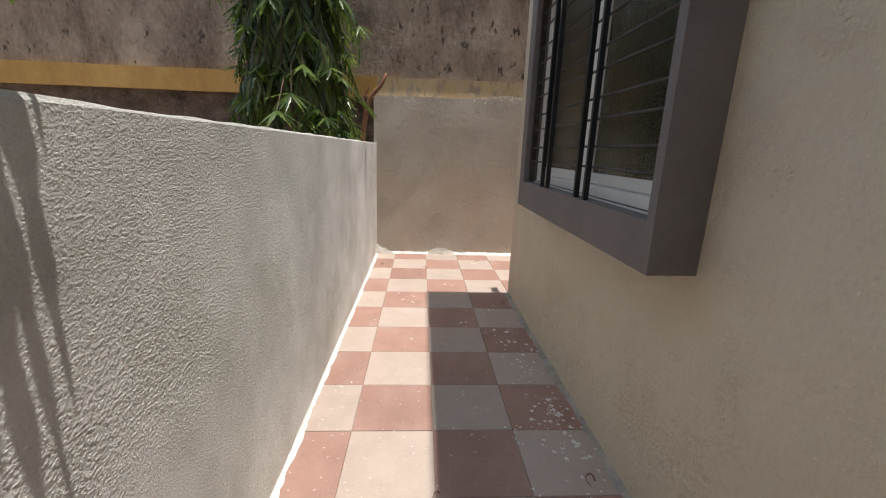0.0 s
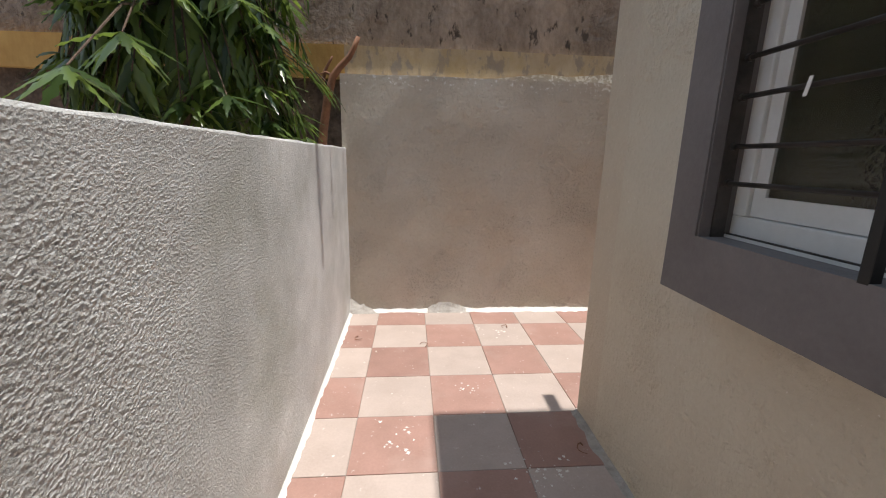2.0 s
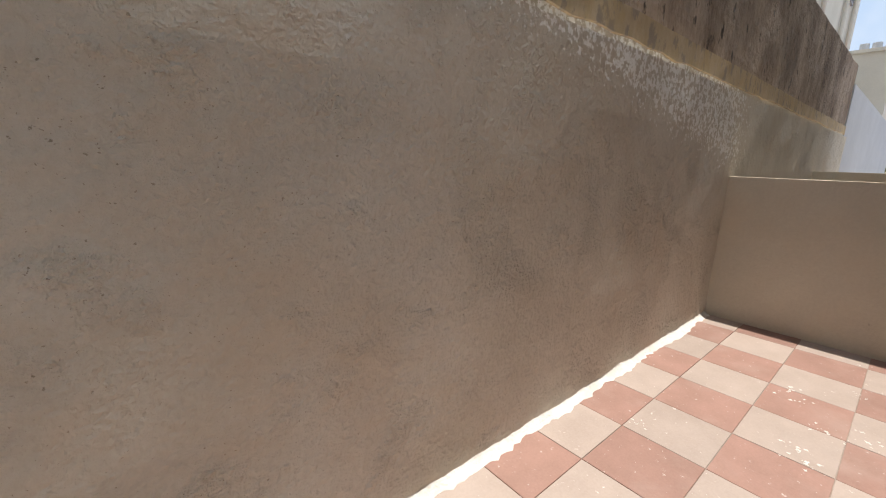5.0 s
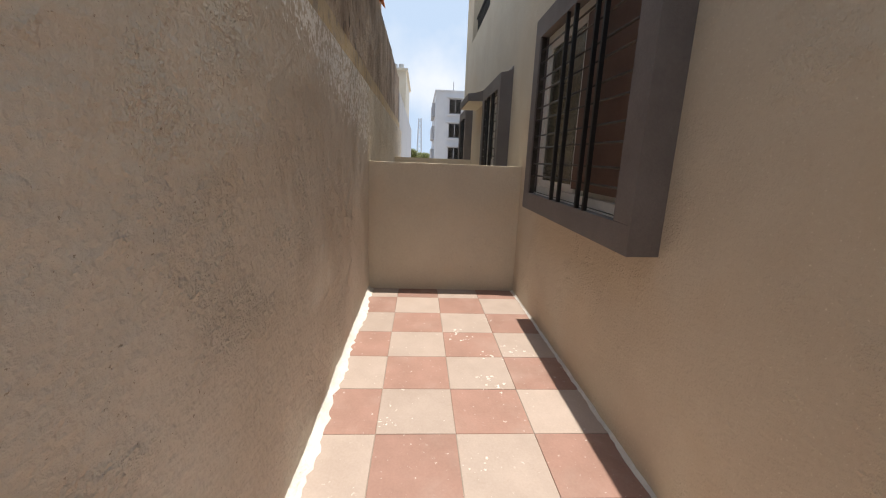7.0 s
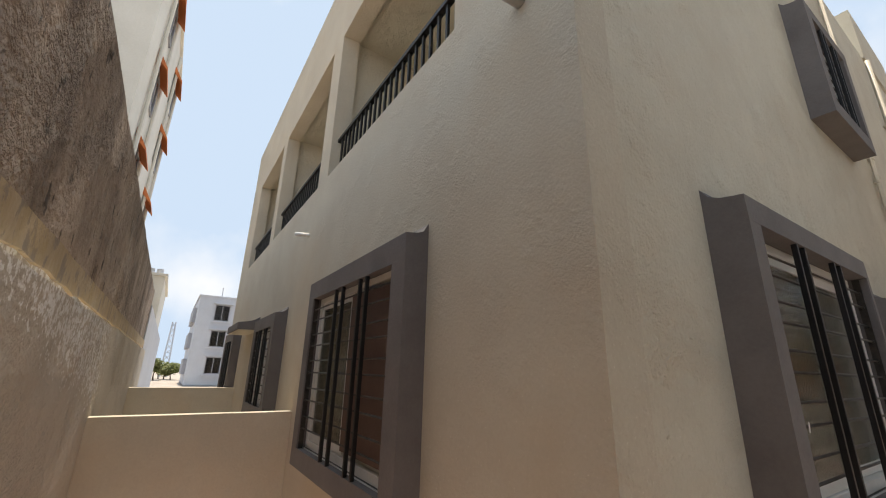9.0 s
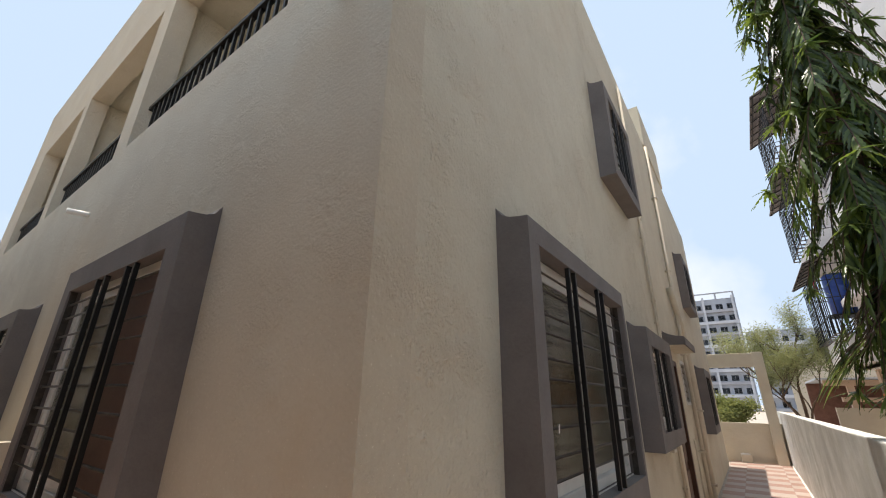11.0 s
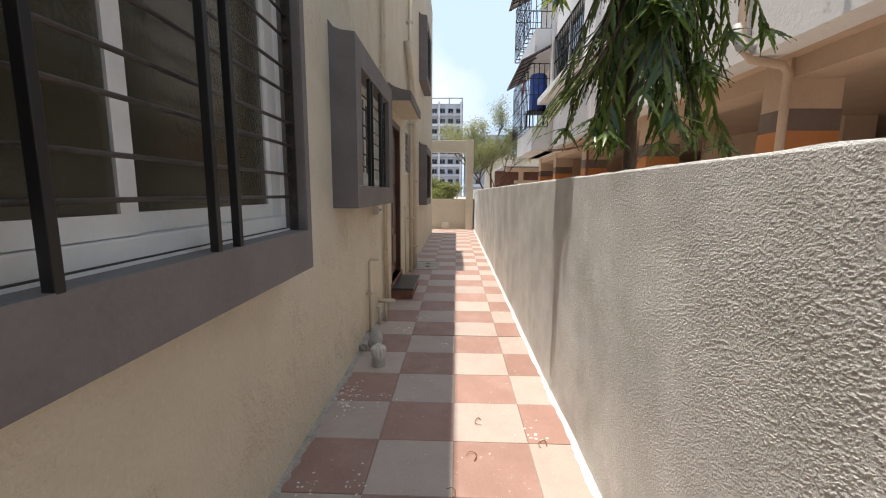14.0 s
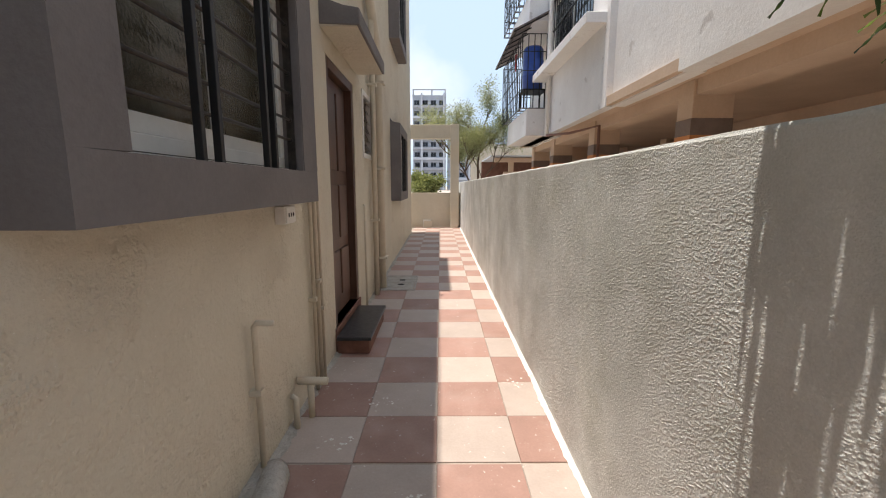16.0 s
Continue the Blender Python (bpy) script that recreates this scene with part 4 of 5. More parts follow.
def cage(z, y0, y1, out):
    """A box-shaped balcony grille with a sloping sheet roof."""
    c = part("balcony_cage", tube(bmesh.new(), [(NX - 0.35, y0, z), (NX + out, y0, z), (NX + out, y1, z), (NX - 0.35, y1, z)], 0.02, 6), BLACKMETAL, nb, "black iron balcony cage")
    bm = bmesh.new()
    for k in range(13):
        yy = y0 + (y1 - y0) * k / 12
        tube(bm, [(NX + out, yy, z), (NX + out, yy, z + 1.95)], 0.014, 5)
    for k in range(6):
        xx = NX - 0.35 + (out + 0.35) * k / 6
        for yy in (y0, y1):
            tube(bm, [(xx, yy, z), (xx, yy, z + 1.95)], 0.014, 5)
    for zz in (z + 0.5, z + 1.0, z + 1.5, z + 1.95):
        tube(bm, [(NX - 0.35, y1, zz), (NX + out, y1, zz), (NX + out, y0, zz), (NX - 0.35, y0, zz)], 0.012, 5)
    for k in range(1, 8):
        tube(bm, [(NX + out, y0, z + 0.26 * k), (NX + out, y1, z + 0.26 * k)], 0.007, 4)
    part("cage_bars", bm, BLACKMETAL, c)
    bm = extrude_profile(bmesh.new(), [(NX - 0.35, y0 - 0.2, z + 2.62), (NX + out + 0.28, y0 - 0.2, z + 1.98), (NX + out + 0.28, y0 - 0.2, z + 2.0), (NX - 0.35, y0 - 0.2, z + 2.65)], (0, y1 - y0 + 0.4, 0))
    part("cage_roof", bm, SHEETMETAL, c, "corrugated sheet over the cage")
    bm = bmesh.new()
    for k in range(8):
        yy = y0 - 0.1 + (y1 - y0 + 0.2) * k / 7
        tube(bm, [(NX - 0.3, yy, z + 2.575), (NX + out + 0.26, yy, z + 1.965)], 0.018, 5)
    for f in (0.05, 0.5, 0.95):
        tube(bm, [(NX - 0.35 + (out + 0.6) * f, y0 - 0.15, z + 2.585 - 0.62 * f), (NX - 0.35 + (out + 0.6) * f, y1 + 0.15, z + 2.585 - 0.62 * f)], 0.016, 5)
    part("roof_rafters", bm, BLACKMETAL, c)
    bm = bmesh.new()
    for k in range(9):
        yy = y0 + (y1 - y0) * k / 8
        box(bm, (NX - 0.35, yy - 0.02, z - 0.02), (NX + out, yy + 0.02, z + 0.01))
    part("cage_floor", bm, SHEETMETAL, c)


for z in (3.45, 6.45, 9.45):
    cage(z, -14.2, -10.8, 0.65)
    part("balcony", boxes(((NX - 0.35, -13.9, z - 0.75), (NX + 0.5, -10.72, z - 0.03)), bevel=0.01), NBWHITE, nb)
BRX, BRZ = NX + 0.27, 3.98
br = thing("plastic_barrel", (BRX, -11.15, BRZ), "blue plastic water barrel on a cage shelf", "barrel")
bm = bmesh.new()
prof = [(0.0, 0), (0.25, 0), (0.28, 0.05), (0.285, 0.36), (0.3, 0.39), (0.285, 0.42), (0.285, 0.76), (0.3, 0.79), (0.285, 0.82), (0.28, 1.1), (0.23, 1.17), (0.0, 1.17)]
rings = [[bm.verts.new((BRX + max(r, 0.001) * math.cos(k * math.tau / 20), -11.15 + max(r, 0.001) * math.sin(k * math.tau / 20), BRZ + z)) for k in range(20)] for r, z in prof]
for a, b in zip(rings, rings[1:]):
    for k in range(20):
        bm.faces.new((a[k], a[(k + 1) % 20], b[(k + 1) % 20], b[k]))
part("drum", bm, BARREL, br, smooth=True)
stand = boxes(((BRX - 0.33, -11.5, BRZ - 0.04), (BRX + 0.33, -10.82, BRZ)))
for sx in (-0.31, 0.27):
    for sy in (-11.48, -10.88):
        box(stand, (BRX + sx, sy, 3.46), (BRX + sx + 0.04, sy + 0.04, BRZ - 0.04))
part("stand", stand, BLACKMETAL, br)
cl = part("hanging_cloth", boxes(((NX + 0.60, -12.1, 4.75), (NX + 0.63, -11.8, 5.2)), bevel=0.01), REDCLOTH)
tagged(cl, "small red cloth hanging in the balcony cage", "cloth")


# ---- far buildings ----
def far_block(name, lo, hi, face, cols, storeys, material, label, shade_mat=None, h0=0.9, win=(1.2, 1.3), parapet=0.9):
    """A plain block with real window recesses on one face ('-x', '+y', '-y')."""
    b = thing(name, ((lo[0] + hi[0]) / 2, (lo[1] + hi[1]) / 2, 0), label, "building", "far buildings")
    part("wall", boxes((lo, hi)), material, b)
    part("parapet", boxes(((lo[0] - 0.1, lo[1] - 0.1, hi[2]), (hi[0] + 0.1, hi[1] + 0.1, hi[2] + 0.12))), material, b)
    storey = (hi[2] - parapet) / storeys
    for s in range(storeys):
        for c in range(cols):
            z = s * storey + h0
            if face == "-x":
                u = lo[1] + (hi[1] - lo[1]) * (c + 0.5) / cols
                Q = lambda du, dd, dz: (lo[0] - dd, u + du, z + dz)
            elif face == "+y":
                u = lo[0] + (hi[0] - lo[0]) * (c + 0.5) / cols
                Q = lambda du, dd, dz: (u + du, hi[1] + dd, z + dz)
            else:
                u = lo[0] + (hi[0] - lo[0]) * (c + 0.5) / cols
                Q = lambda du, dd, dz: (u + du, lo[1] - dd, z + dz)
            w, h = win
            f = part("window", boxes((Q(-w / 2, 0.0, 0), Q(-w / 2 + 0.07, 0.06, h)), (Q(w / 2 - 0.07, 0.0, 0), Q(w / 2, 0.06, h)), (Q(-w / 2, 0, 0), Q(w / 2, 0.06, 0.07)), (Q(-w / 2, 0, h - 0.07), Q(w / 2, 0.06, h)), (Q(-0.03, 0, 0), Q(0.03, 0.06, h))), FARGREY, b)
            part("pane", boxes((Q(-w / 2 + 0.07, 0.0, 0.07), Q(w / 2 - 0.07, 0.03, h - 0.07))), CLEAR, f)
            if shade_mat:
                part("sunshade", extrude_profile(bmesh.new(), [Q(-w / 2 - 0.15, 0, h + 0.35), Q(-w / 2 - 0.15, 0.32, h - 0.25), Q(-w / 2 - 0.15, 0.32, h - 0.32), Q(-w / 2 - 0.15, 0, h + 0.05)], Vector(Q(w + 0.3, 0, 0)) - Vector(Q(0, 0, 0))), shade_mat, b, "orange painted sunshade")
    return b


apt = far_block("apartment_block", (11.9, 6.6, 0), (21.5, 16, 14.6), "-y", 2, 5, APT, "pale apartment block with orange sunshades", ORANGE, 1.0, (1.3, 1.3), 0.6)
for px in (13.4, 15.2, 18.4, 20.0):
    part("down_pipe", tube(bmesh.new(), [(px, 6.52, 0), (px, 6.52, 14.4)], 0.06, 8), APT, apt)
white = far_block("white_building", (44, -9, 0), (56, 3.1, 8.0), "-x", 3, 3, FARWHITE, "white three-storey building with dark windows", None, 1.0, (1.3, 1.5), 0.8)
for k in range(3):
    part("balcony", boxes(((46.0, 3.1, 2.4 * k + 0.9), (52.0, 3.4, 2.4 * k + 2.3))), FARGREY, white, "grey balcony on the lane side")
    for c in range(3):
        u = -9 + 12.1 * (c + 0.5) / 3
        part("window_hood", boxes(((43.6, u - 0.85, 2.4 * k + 2.55), (44.0, u + 0.85, 2.4 * k + 2.67))), FARWHITE, white)
        part("window_sill", boxes(((43.75, u - 0.8, 2.4 * k + 0.85), (44.0, u + 0.8, 2.4 * k + 0.98))), FARWHITE, white)
part("roof_mast", tube(bmesh.new(), [(46, 1.2, 8.0), (46, 1.2, 9.3)], 0.04, 6), FARGREY, white)
small = far_block("terrace_house", (23, 5.45, 0), (30, 12, 5.7), "-x", 2, 2, APT, "low pale house with water tanks on its roof", None, 1.0, (1.2, 1.2), 0.4)
for k, yy in enumerate((5.7, 6.05, 6.4)):
    part("roof_knob", tube(bmesh.new(), [(23.2, yy, 5.8), (23.2, yy, 6.05)], 0.14, 10), FARWHITE, small)
def balcony_tower(x0, x1, height, cols, storeys, piers, label):
    """A far tower with long balconies and upright piers on the side towards the passage."""
    t = far_block("apartment_tower", (x0, -142, 0), (x1, -128, height), "+y", cols, storeys, FARTOWER_HAZED, label, None, 0.9, (1.7, 1.5), 0.6)
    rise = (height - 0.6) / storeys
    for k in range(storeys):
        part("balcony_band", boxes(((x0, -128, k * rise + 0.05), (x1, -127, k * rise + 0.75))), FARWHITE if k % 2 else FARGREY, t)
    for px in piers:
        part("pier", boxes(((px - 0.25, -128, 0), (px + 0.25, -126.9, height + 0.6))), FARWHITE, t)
    return t


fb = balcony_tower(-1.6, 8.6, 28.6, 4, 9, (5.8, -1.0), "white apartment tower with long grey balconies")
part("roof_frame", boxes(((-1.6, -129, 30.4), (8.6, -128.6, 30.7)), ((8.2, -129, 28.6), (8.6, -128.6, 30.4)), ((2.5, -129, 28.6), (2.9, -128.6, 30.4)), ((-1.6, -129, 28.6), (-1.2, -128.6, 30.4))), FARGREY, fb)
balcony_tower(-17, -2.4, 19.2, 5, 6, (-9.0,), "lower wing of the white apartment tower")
# low open shed past the stilted building
sh = thing("open_shed", (-3.6, -17.5, 0), "low open shed with tan beams and a pale sheet roof", "shed", kind="structure")
for px in (-5.6, -4.2, -2.9):
    part("post", boxes(((px - 0.1, -16.6, -0.06), (px + 0.1, -16.4, 2.3))), NBCEIL, sh)
part("beam", boxes(((-6.2, -16.65, 2.3), (-2.2, -16.35, 2.48))), NBCEIL, sh)
part("beam", boxes(((-6.2, -16.62, 1.75), (-2.6, -16.42, 1.9))), NBCEIL, sh)
part("sheet_roof", boxes(((-6.4, -20.0, 2.5), (-2.0, -16.2, 2.56))), FARWHITE, sh)
part("back_wall", boxes(((-6.4, -20.1, -0.06), (-2.0, -19.95, 2.5))), BROWNSTONE, sh, "dark brown back wall in the shed")
part("parapet", boxes(((-6.4, -16.2, -0.06), (-2.3, -16.08, 1.55))), PARTITION, sh)
lt = thing("lattice_tower", (75, 4.75, 0), "distant lattice telephone tower", "tower", "far buildings")
bm = bmesh.new()
for dx, dy in ((-.8, -.8), (.8, -.8), (.8, .8), (-.8, .8)):
    tube(bm, [(75 + dx, 4.75 + dy * 0.6, 0), (75 + dx * 0.45, 4.75 + dy * 0.27, 8.0)], 0.09, 5)
for k in range(10):
    s0, s1 = 0.8 - 0.044 * k, 0.8 - 0.044 * (k + 1)
    tube(bm, [(75, 4.75 - s0 * 0.6, k * 0.8), (75, 4.75 + s1 * 0.6, k * 0.8 + 0.8)], 0.05, 4)
    tube(bm, [(75, 4.75 + s0 * 0.6, k * 0.8), (75, 4.75 - s1 * 0.6, k * 0.8 + 0.8)], 0.05, 4)
part("lattice", bm, FARWHITE, lt)


# ---- trees ----
def add_leaf(verts, faces, base, along, side, length, width, wave, rng):
    """One long drooping blade with a wavy edge, folded along its middle."""
    n = 9
    i0 = len(verts)
    up = along.cross(side).normalized()
    for k in range(n + 1):
        t = k / n
        w = width * math.sin(math.pi * (0.08 + 0.92 * t) ** 0.75) * (0.5 + 0.13 * (-1) ** k) if k < n else 0.0008
        c = base + along * (length * t) + Vector((0, 0, -1)) * (length * 0.22 * t * t)
        ruffle = up * (wave * (-1) ** k * rng.uniform(0.4, 1.0))
        verts += [c + side * w + ruffle + up * w * 0.3, c, c - side * w - ruffle + up * w * 0.3]
    for k in range(n):
        a, b = i0 + 3 * k, i0 + 3 * k + 3
        faces += [(a, a + 1, b + 1, b), (a + 1, a + 2, b + 2, b + 1)]


def star(verts, faces, centre, ang, size, rng):
    """The rosette of drooping leaves at the end of a shoot."""
    fan = rng.randint(7, 10)
    for k in range(fan):
        a = ang + (k / (fan - 1) - 0.5) * 4.6 + rng.uniform(-0.15, 0.15)
        along = Vector((math.cos(a) * 0.8, math.sin(a) * 0.8, rng.uniform(-0.75, -0.05))).normalized()
        blade = along.cross(Vector((0, 0, 1))).normalized()
        add_leaf(verts, faces, centre, along, blade, size * rng.uniform(0.12, 0.18), size * rng.uniform(0.024, 0.032), 0.0035, rng)


def mast_tree(x, y, height, radius, low, branches, seed, label, trunk_lean=(0, 0), reach=None, leaf_size=1.0, sprigs=(), stars=(), trunk=0.04):
    rng = random.Random(seed)
    t = thing("mast_tree", (x, y, -0.06), label, "tree", "mast trees")
    tx = lambda z: Vector((x + trunk_lean[0] * z, y + trunk_lean[1] * z, z))
    pts = [tx(z) + Vector((0.03 * math.sin(z * 2 + seed), 0.03 * math.cos(z * 1.7), 0)) for z in np.linspace(-0.06, height, 16)]
    part("trunk", tube(bmesh.new(), pts, trunk, 10, 0.01), BARK, t, smooth=True)
    verts, faces = [], []
    wood = bmesh.new()
    for b in range(branches):
        f = (b + rng.random()) / branches
        z = low + 0.5 + (height - low - 0.5) * f ** 1.15
        ang = b * 2.39996 + rng.uniform(-0.4, 0.4)
        r = radius * (1.0 - 0.5 * f) * rng.uniform(0.5, 1.0)
        out = Vector((math.cos(ang), math.sin(ang), 0))
        if reach:
            r = min(r, reach(z, ang))
        drop = rng.uniform(0.4, 0.95)
        c0 = tx(z)
        line = [c0 + out * (r * s) + Vector((0, 0, 0.12 * math.sin(s * 2.4) - drop * s ** 2.2)) for s in np.linspace(0, 1, 7)]
        for p in line:
            p.z = max(p.z, low + rng.uniform(-0.02, 0.1))
        tube(wood, line, 0.010, 5, 0.003)
        # leaves in two ranks along the drooping frond
        count = rng.randint(28, 36)
        for k in range(count):
            s = 0.22 + 0.78 * k / count
            i = min(int(s * 6), 5)
            base = line[i].lerp(line[i + 1], s * 6 - i)
            d = (line[i + 1] - line[i]).normalized()
            sidev = Vector((-math.sin(ang), math.cos(ang), 0)) * (1 if k % 2 else -1)
            along = (d * rng.uniform(0.35, 0.75) + sidev * rng.uniform(0.25, 0.75) + Vector((0, 0, -1)) * rng.uniform(0.3, 0.9)).normalized()
            blade = along.cross(out * 0.8 + Vector((rng.uniform(-.45, .45), rng.uniform(-.45, .45), 0.6)))
            blade = blade.normalized() if blade.length > 0.05 else d.cross(out).normalized()
            add_leaf(verts, faces, base, along, blade, leaf_size * rng.uniform(0.11, 0.19), leaf_size * rng.uniform(0.022, 0.033), 0.0035, rng)
        if b % 2 == 0:
            star(verts, faces, line[-1], ang, leaf_size, rng)
    for sy, sw, reach_x, h in sprigs:
        # shoot that droops over the coping with its leaves one behind another
        root = Vector((BX - 0.10, sy + rng.uniform(-0.01, 0.01), h + 0.2))
        tube(wood, [tx(h + 0.5), tx(h + 0.38).lerp(root, 0.6) + Vector((0, 0, 0.1)), root], 0.006, 5, 0.003)
        slope = Vector((1.0, rng.uniform(-0.05, 0.05), -1.1))
        tip = root + slope * (0.10 + reach_x)
        tube(wood, [root, root.lerp(tip, 0.4) + Vector((0.01, 0, 0.015)), root.lerp(tip, 0.75)], 0.004, 5, 0.002)
        for start in (0.0, 0.3, 0.6):
            along = (slope + Vector((0, rng.uniform(-0.12, 0.12), rng.uniform(-0.1, 0.15)))).normalized()
            add_leaf(verts, faces, root.lerp(tip, start), along, Vector((0, 1, 0)), (tip - root).length * 0.46, sw, 0.002, rng)
    for z, py, px, sang in stars:
        centre = Vector((px, py, z))
        tube(wood, [tx(z + 0.5), tx(z + 0.25).lerp(centre, 0.6) + Vector((0, 0, 0.2)), centre], 0.007, 5, 0.003)
        star(verts, faces, centre, sang, leaf_size * 1.05, rng)
    part("bough", wood, BARK, t)
    me = bpy.data.meshes.new("crown")
    me.from_pydata([tuple(v) for v in verts], [], faces)
    me.materials.append(LEAF)
    me.polygons.foreach_set("use_smooth", [True] * len(me.polygons))
    crown = new("crown", me)
    crown.parent = t
    crown.matrix_parent_inverse = Matrix.Translation(t.location).inverted()
    crown["label"] = "drooping wavy-edged glossy green leaves"
    return t


def keep_off(gap, ya, yb, over, x, y):
    """How far branches may reach towards the passage: clear of the wall's sunlit face except between ya and yb."""
    def reach(z, ang):
        c = math.cos(ang)
        if c < 0.15:
            return 9.0
        tip = -0.53 - gap + 0.118 * max(0.0, z - 2.0)
        r = (tip - x) / c
        if ya < y + r * math.sin(ang) < yb:
            r += over / c
        return max(r, 0.1)
    return reach


# leaves that hang over the coping: place along the wall, width, how far past the face, height
SPRIGS = [(0.115, 0.034, 0.10, 1.82), (0.15, 0.03, 0.13, 1.86), (0.19, 0.05, 0.19, 1.80), (0.228, 0.042, 0.20, 1.84), (0.272, 0.048, 0.185, 1.78), (0.305, 0.024, 0.14, 1.85), (0.335, 0.056, 0.105, 1.83), (0.375, 0.056, 0.09, 1.78), (0.41, 0.05, 0.12, 1.86), (0.447, 0.034, 0.115, 1.82), (0.488, 0.044, 0.09, 1.80), (0.522, 0.034, 0.05, 1.84)]
SPRIGS += [(y + 0.006, w * 0.8, r * 0.5, h + 0.14) for y, w, r, h in SPRIGS[::2]]
mast_tree(-0.92, 0.36, 7.5, 0.72, 1.62, 200, 4, "tall mast tree with drooping leaves behind the boundary wall", reach=lambda z, a: min(keep_off(0.13, 0.12, 0.5, 0.1, -0.92, 0.36)(z, a), 0.30 if math.sin(a) > 0.1 and z < 3.6 else 0.24 if math.sin(a) < -0.45 and z < 3.3 else 9.0), sprigs=SPRIGS)
STARS = [(1.60, 3.66, -0.82, -0.9), (1.55, 3.95, -0.80, -1.3), (1.85, 4.35, -0.86, -0.8), (1.62, 4.62, -0.76, -0.6), (2.0, 3.5, -0.95, -0.9), (1.75, 3.3, -1.0, -1.2), (1.95, 3.95, -0.85, -1.0), (2.2, 4.5, -0.85, -0.7), (1.6, 3.1, -1.05, -1.0)]
SPRIGS = [(4.07, 0.075, 0.10, 1.66), (4.10, 0.05, 0.12, 1.68), (4.15, 0.025, 0.07, 1.64), (4.435, 0.034, 0.10, 1.68)]
mast_tree(-1.2, 4.1, 4.6, 0.9, 1.42, 240, 9, "leafy mast tree hanging over the boundary wall's corner", reach=lambda z, a: min(keep_off(0.17, 9.0, 9.1, 0.0, -1.2, 4.1)(z, a), 0.5 if math.sin(a) < -0.1 and z < 2.9 else 9.0), leaf_size=1.2, sprigs=SPRIGS, stars=STARS)
sb = thing("cut_branch", (-0.78, 4.95, 0.0), "orange-brown bare branch leaning in the wall corner", "branch")
part("stem", tube(bmesh.new(), [(-0.78, 4.95, -0.06), (-0.74, 4.96, 0.9), (-0.67, 4.96, 1.55), (-0.63, 4.95, 1.76), (-0.585, 4.95, 1.92), (-0.53, 4.95, 1.99), (-0.46, 4.95, 2.06), (-0.42, 4.95, 2.13), (-0.393, 4.95, 2.2)], 0.04, 8, 0.017), TWIG, sb, smooth=True)
part("side_twig", tube(bmesh.new(), [(-0.64, 4.95, 1.75), (-0.66, 4.95, 1.88), (-0.64, 4.95, 1.96), (-0.60, 4.95, 2.03), (-0.582, 4.95, 2.06)], 0.02, 6, 0.007), TWIG, sb, smooth=True)
part("side_twig", tube(bmesh.new(), [(-0.585, 4.95, 1.92), (-0.63, 4.94, 1.95), (-0.68, 4.93, 1.93)], 0.012, 6, 0.004), TWIG, sb, smooth=True)


def sparse_tree(x, y, height, spread, seed, label, leaf, leaves, name="thorn_tree", size=0.05, first=0.27, depth_most=3):
    rng = random.Random(seed)
    t = thing(name, (x, y, -0.06), label, "tree", "far trees")
    wood = bmesh.new()
    tips = []

    def grow(p, d, length, r, depth):
        line = [p]
        for k in range(4):
            d = (d + Vector((rng.uniform(-.25, .25), rng.uniform(-.25, .25), rng.uniform(-.05, .2)))).normalized()
            line.append(line[-1] + d * (length / 4))
        tube(wood, line, r, 6, r * 0.55)
        if depth < depth_most:
            for _ in range(rng.randint(3, 4)):
                q = line[rng.randint(2, 4)]
                a = rng.uniform(0, math.tau)
                grow(q, (d * 0.6 + Vector((math.cos(a) * spread, math.sin(a) * spread, rng.uniform(-0.1, 0.6)))).normalized(), length * rng.uniform(0.6, 0.8), r * 0.55, depth + 1)
        else:
            tips.extend(line[1:])

    grow(Vector((x, y, -0.06)), Vector((0, 0, 1)), height * first, 0.08, 0)
    part("trunk", wood, BARK, t)
    verts, faces = [], []
    for k in range(leaves):
        q = rng.choice(tips) + Vector((rng.gauss(0, .16), rng.gauss(0, .16), rng.gauss(0, .14)))
        a = Vector((rng.gauss(0, 1), rng.gauss(0, 1), rng.gauss(0, 0.7))).normalized() * size
        b = a.orthogonal().normalized() * size * 0.45
        i = len(verts)
        verts += [q - a, q + b, q + a, q - b]
        faces.append((i, i + 1, i + 2, i + 3))
    me = bpy.data.meshes.new("crown")
    me.from_pydata([tuple(v) for v in verts], [], faces)
    me.materials.append(leaf)
    crown = new("crown", me)
    crown.parent = t
    crown.matrix_parent_inverse = Matrix.Translation(t.location).inverted()


sparse_tree(-1.55, -15.6, 7.6, 0.52, 5, "sparse thorn tree with thin dry leaves beyond the gate", DRYLEAF, 26000, size=0.032, first=0.27, depth_most=4)
sparse_tree(0.9, -19.0, 3.0, 1.1, 6, "low green bush beyond the end wall", BUSHLEAF, 7000, "bush", 0.07)
for bx, by, bh, seed in ((60.0, 5.6, 5.0, 8), (64.0, 4.6, 4.2, 12), (62.0, 3.9, 4.0, 17), (67.0, 5.2, 4.6, 23)):
    sparse_tree(bx, by, bh, 1.9, seed, "distant green tree at the end of the rear lane", BUSHLEAF, 5000, "bush", 0.16)

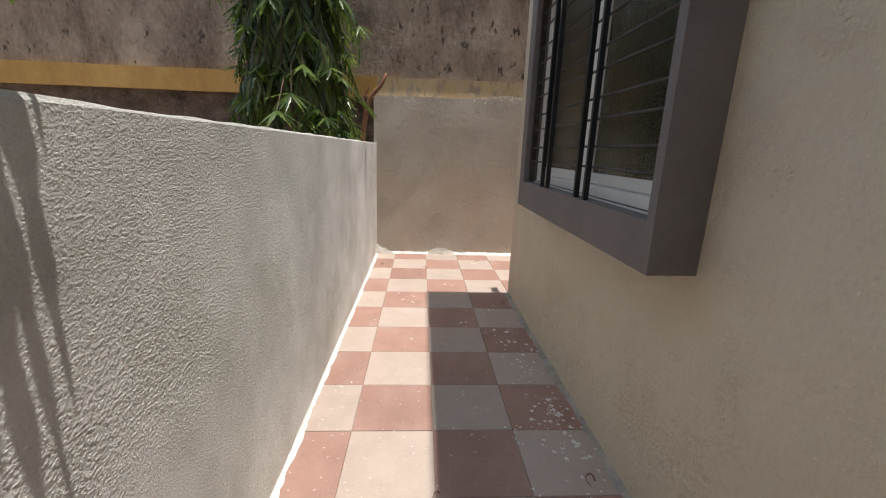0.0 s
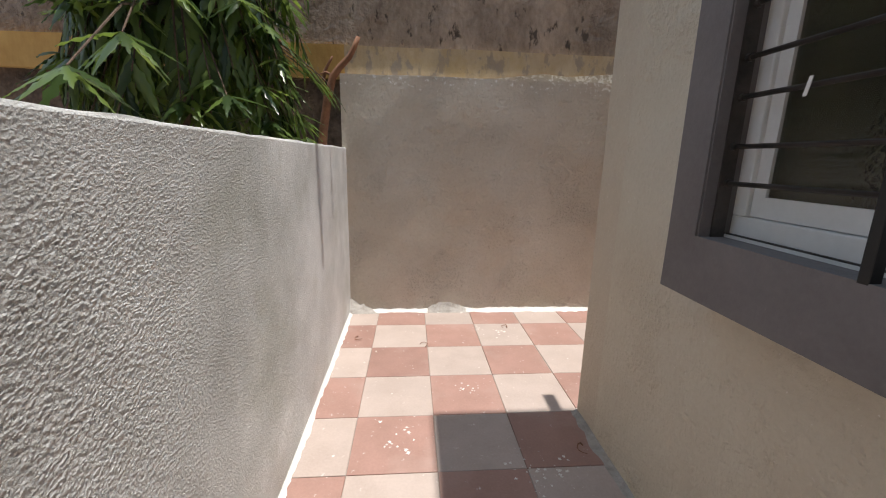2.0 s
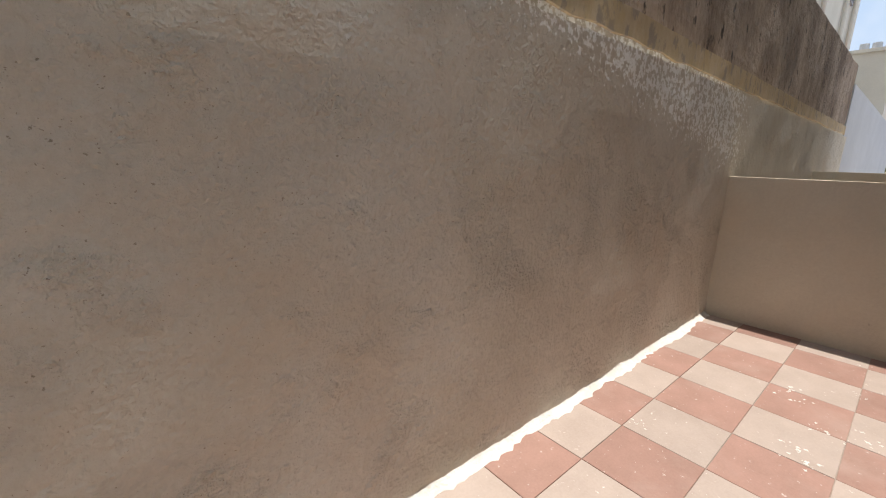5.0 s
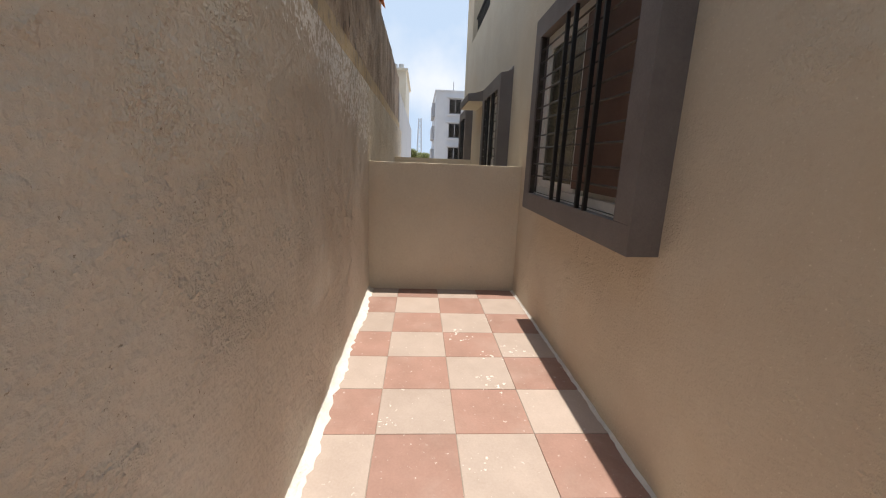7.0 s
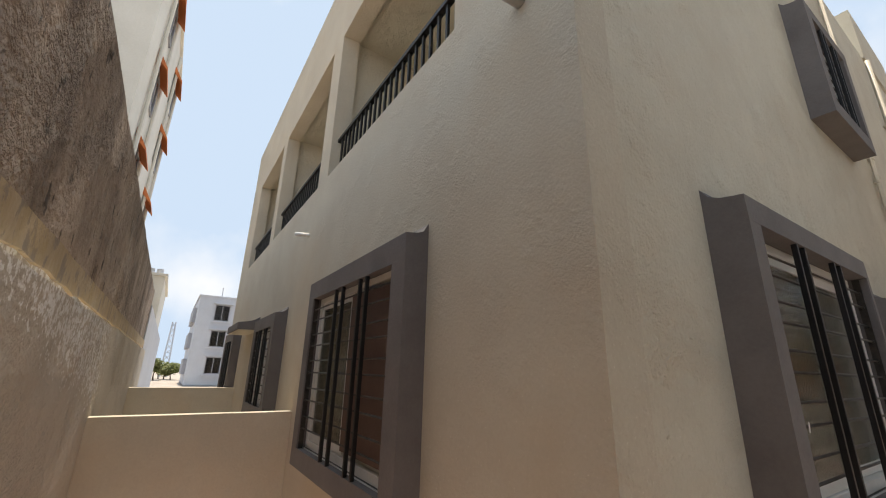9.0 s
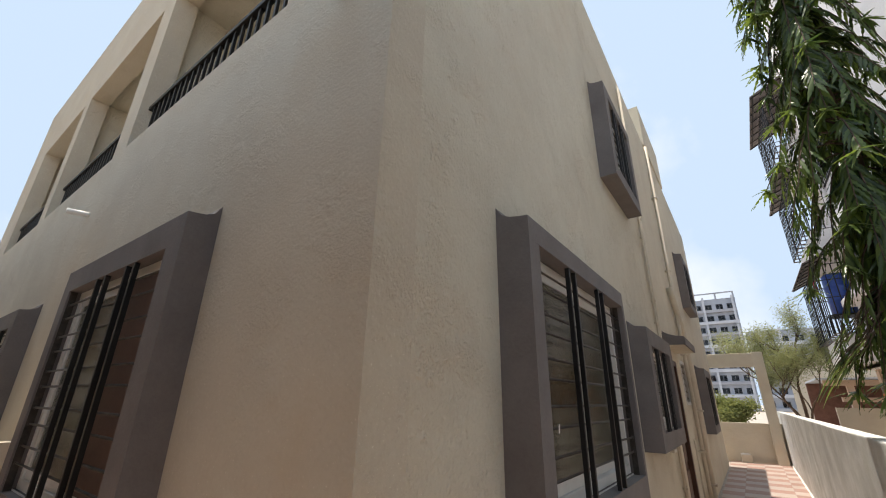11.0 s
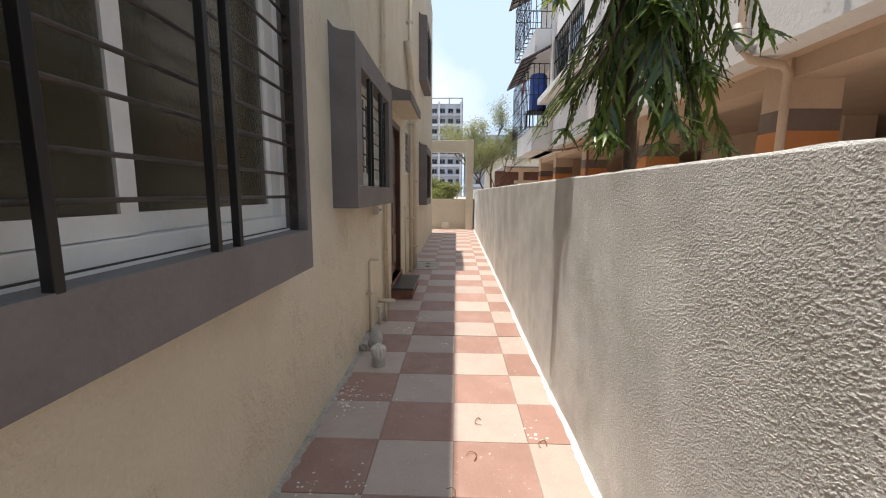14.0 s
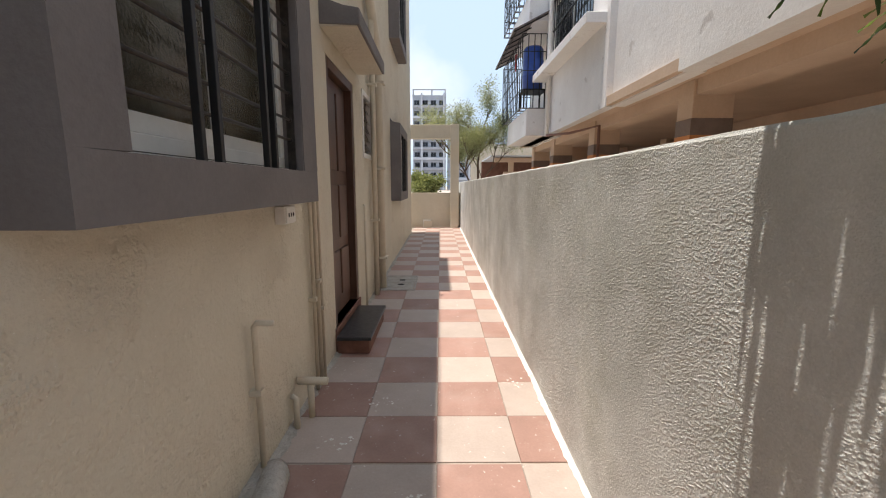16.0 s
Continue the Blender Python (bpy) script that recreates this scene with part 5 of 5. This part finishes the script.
# ---- spills and scraps on the floor ----
def splash(x, y, size, seed, stretch=1.0):
    """A thin dried splash of cement: a few ragged flakes."""
    rng = random.Random(seed)
    t = thing("cement_splash", (x, y, 0), "dried white cement splash on the floor tiles", "cement splash", "cement splashes")
    for k in range(rng.randint(10, 17)):
        cx, cy = x + rng.gauss(0, size), y + rng.gauss(0, size * stretch)
        rad = size * rng.uniform(0.03, 0.24)
        bm = bmesh.new()
        n = 14
        ring = [bm.verts.new((cx + rad * (0.35 + 1.0 * rng.random()) * math.cos(j * math.tau / n), cy + rad * (0.35 + 1.0 * rng.random()) * math.sin(j * math.tau / n), 0.0012)) for j in range(n)]
        mid = bm.verts.new((cx, cy, 0.003))
        for j in range(n):
            bm.faces.new((ring[j], ring[(j + 1) % n], mid))
        part("flake", bm, LIME, t)


for k, (x, y, size) in enumerate([(0.33, 3.86, 0.04), (-0.08, 3.42, 0.05), (0.70, 4.62, 0.05), (0.55, 4.7, 0.03), (0.80, 0.45, 0.06), (-0.35, 0.75, 0.05), (2.95, 4.1, 0.05), (3.25, 4.25, 0.06), (2.6, 4.15, 0.05), (3.0, 3.9, 0.05), (0.78, 1.45, 0.06), (0.74, 2.2, 0.05), (0.6, -1.0, 0.06), (0.45, -1.35, 0.04), (-0.38, -1.6, 0.04), (0.2, -0.6, 0.04), (0.0, 2.6, 0.02), (1.9, 4.3, 0.04), (2.2, 4.75, 0.03), (0.66, 3.2, 0.05), (0.7, 2.75, 0.06), (3.6, 4.0, 0.03), (-0.4, 2.0, 0.03), (0.3, 1.9, 0.02), (0.83, 0.28, 0.05), (0.8, 0.36, 0.06), (0.84, 0.2, 0.04)]):
    splash(x, y, size, 40 + k)
spots = random.Random(77)
for k in range(16):
    splash(spots.uniform(0.5, 0.86), spots.uniform(0.1, 3.3), spots.uniform(0.03, 0.075), 90 + k, 1.6)


def scrap(x, y, seed, size=0.035):
    rng = random.Random(seed)
    pts = [(x + size * math.cos(a * 0.7 + seed) * (0.4 + 0.1 * a), y + size * math.sin(a * 0.7 + seed), 0.006 + 0.008 * abs(math.sin(a))) for a in range(7)]
    t = part("dry_twig", tube(bmesh.new(), pts, 0.0035, 6, 0.0015), TWIG)
    t.location = (0, 0, -0.0015)
    tagged(t, "curled dry brown twig scrap on the floor", "twig", "floor scraps")


for k, (x, y) in enumerate([(0.79, 1.27), (0.13, 1.19), (0.02, 0.93), (-0.36, 0.82), (-0.03, 0.62), (0.1, 4.42), (0.77, 4.72), (0.82, 3.3), (-0.4, 4.55)]):
    scrap(x, y, k)

# loose pale block at the foot of the far wall
tagged(part("concrete_block", boxes(((0.40, END + 0.02, 0.0), (0.64, END + 0.14, 0.24)), bevel=0.01), LIME), "pale loose concrete block against the end wall", "block")

# length of grey drain pipe half sunk in cement at the wall's foot
cc = thing("drain_elbow", (0.83, -0.58, 0), "grey drain pipe half sunk in rough cement at the wall's foot", "drain pipe")
part("pipe_run", tube(bmesh.new(), [(0.86, -0.74, 0.0), (0.83, -0.68, 0.028), (0.815, -0.58, 0.03), (0.805, -0.46, 0.02)], 0.062, 20), CEMENT, cc, smooth=True)
bm = boxes(((-0.035, -0.17, 0.0), (0.035, 0.17, 0.07)))
bmesh.ops.subdivide_edges(bm, edges=bm.edges[:], cuts=5, use_grid_fill=True)
for q in bm.verts:
    q.co += noise.noise_vector(q.co * 22) * 0.016 * (0.4 + q.co.z / 0.07)
    q.co.z = max(q.co.z * (0.8 + 0.5 * noise.noise(q.co * 15)), 0.0)
bmesh.ops.translate(bm, verts=bm.verts, vec=(0.885, -0.56, 0.0005))
part("cement_bedding", bm, CEMENT, cc)

# torn strip of tape stuck on a grille rod
tp = part("tape_scrap", boxes(((0.7945, 2.496, 1.486), (0.7965, 2.505, 1.524)), bevel=0.0005), WHITEPLASTIC)
for v in tp.data.vertices:
    v.co.y += 0.004 * math.sin(v.co.z * 90)
tagged(tp, "torn white strip of tape on a window grille rod", "tape")

# ---- floor tiles, one by one ----
GAP = 0.003
meshes = {}
def tile_mesh(w, h, red):
    key = (round(w, 3), round(h, 3), red)
    if key not in meshes:
        bm = boxes(((-w / 2, -h / 2, -0.008), (w / 2, h / 2, 0.0)))
        bmesh.ops.bevel(bm, geom=[e for e in bm.edges if all(v.co.z > -0.001 for v in e.verts)], offset=0.0018, segments=1, affect="EDGES")
        bmesh.ops.recalc_face_normals(bm, faces=bm.faces)
        me = bpy.data.meshes.new("floor_tile")
        bm.to_mesh(me)
        bm.free()
        me.materials.append(REDTILE if red else CREAMTILE)
        meshes[key] = me
    return meshes[key]


rng = random.Random(11)
def lay(x0, x1, y0, y1):
    i0, i1 = math.floor((x0 + 0.28) / TILE), math.ceil((x1 + 0.28) / TILE)
    j0, j1 = math.floor(y0 / TILE), math.ceil(y1 / TILE)
    for i in range(i0, i1):
        for j in range(j0, j1):
            a, b = max(x0, -0.28 + TILE * i), min(x1, -0.28 + TILE * (i + 1))
            c, d = max(y0, TILE * j), min(y1, TILE * (j + 1))
            if b - a < 0.02 or d - c < 0.02:
                continue
            o = new("floor_tile", tile_mesh(b - a - GAP, d - c - GAP, (i + j) % 2 == 0))
            o.parent = floor
            o.location = ((a + b) / 2, (c + d) / 2, rng.uniform(-0.0008, 0.0008))
            o.rotation_euler = (rng.gauss(0, 0.0012), rng.gauss(0, 0.0012), 0)


lay(BX, HX, -0.80, RY)
lay(BX, HX, END, -0.812)
lay(HX, 4.385, HY, RY)
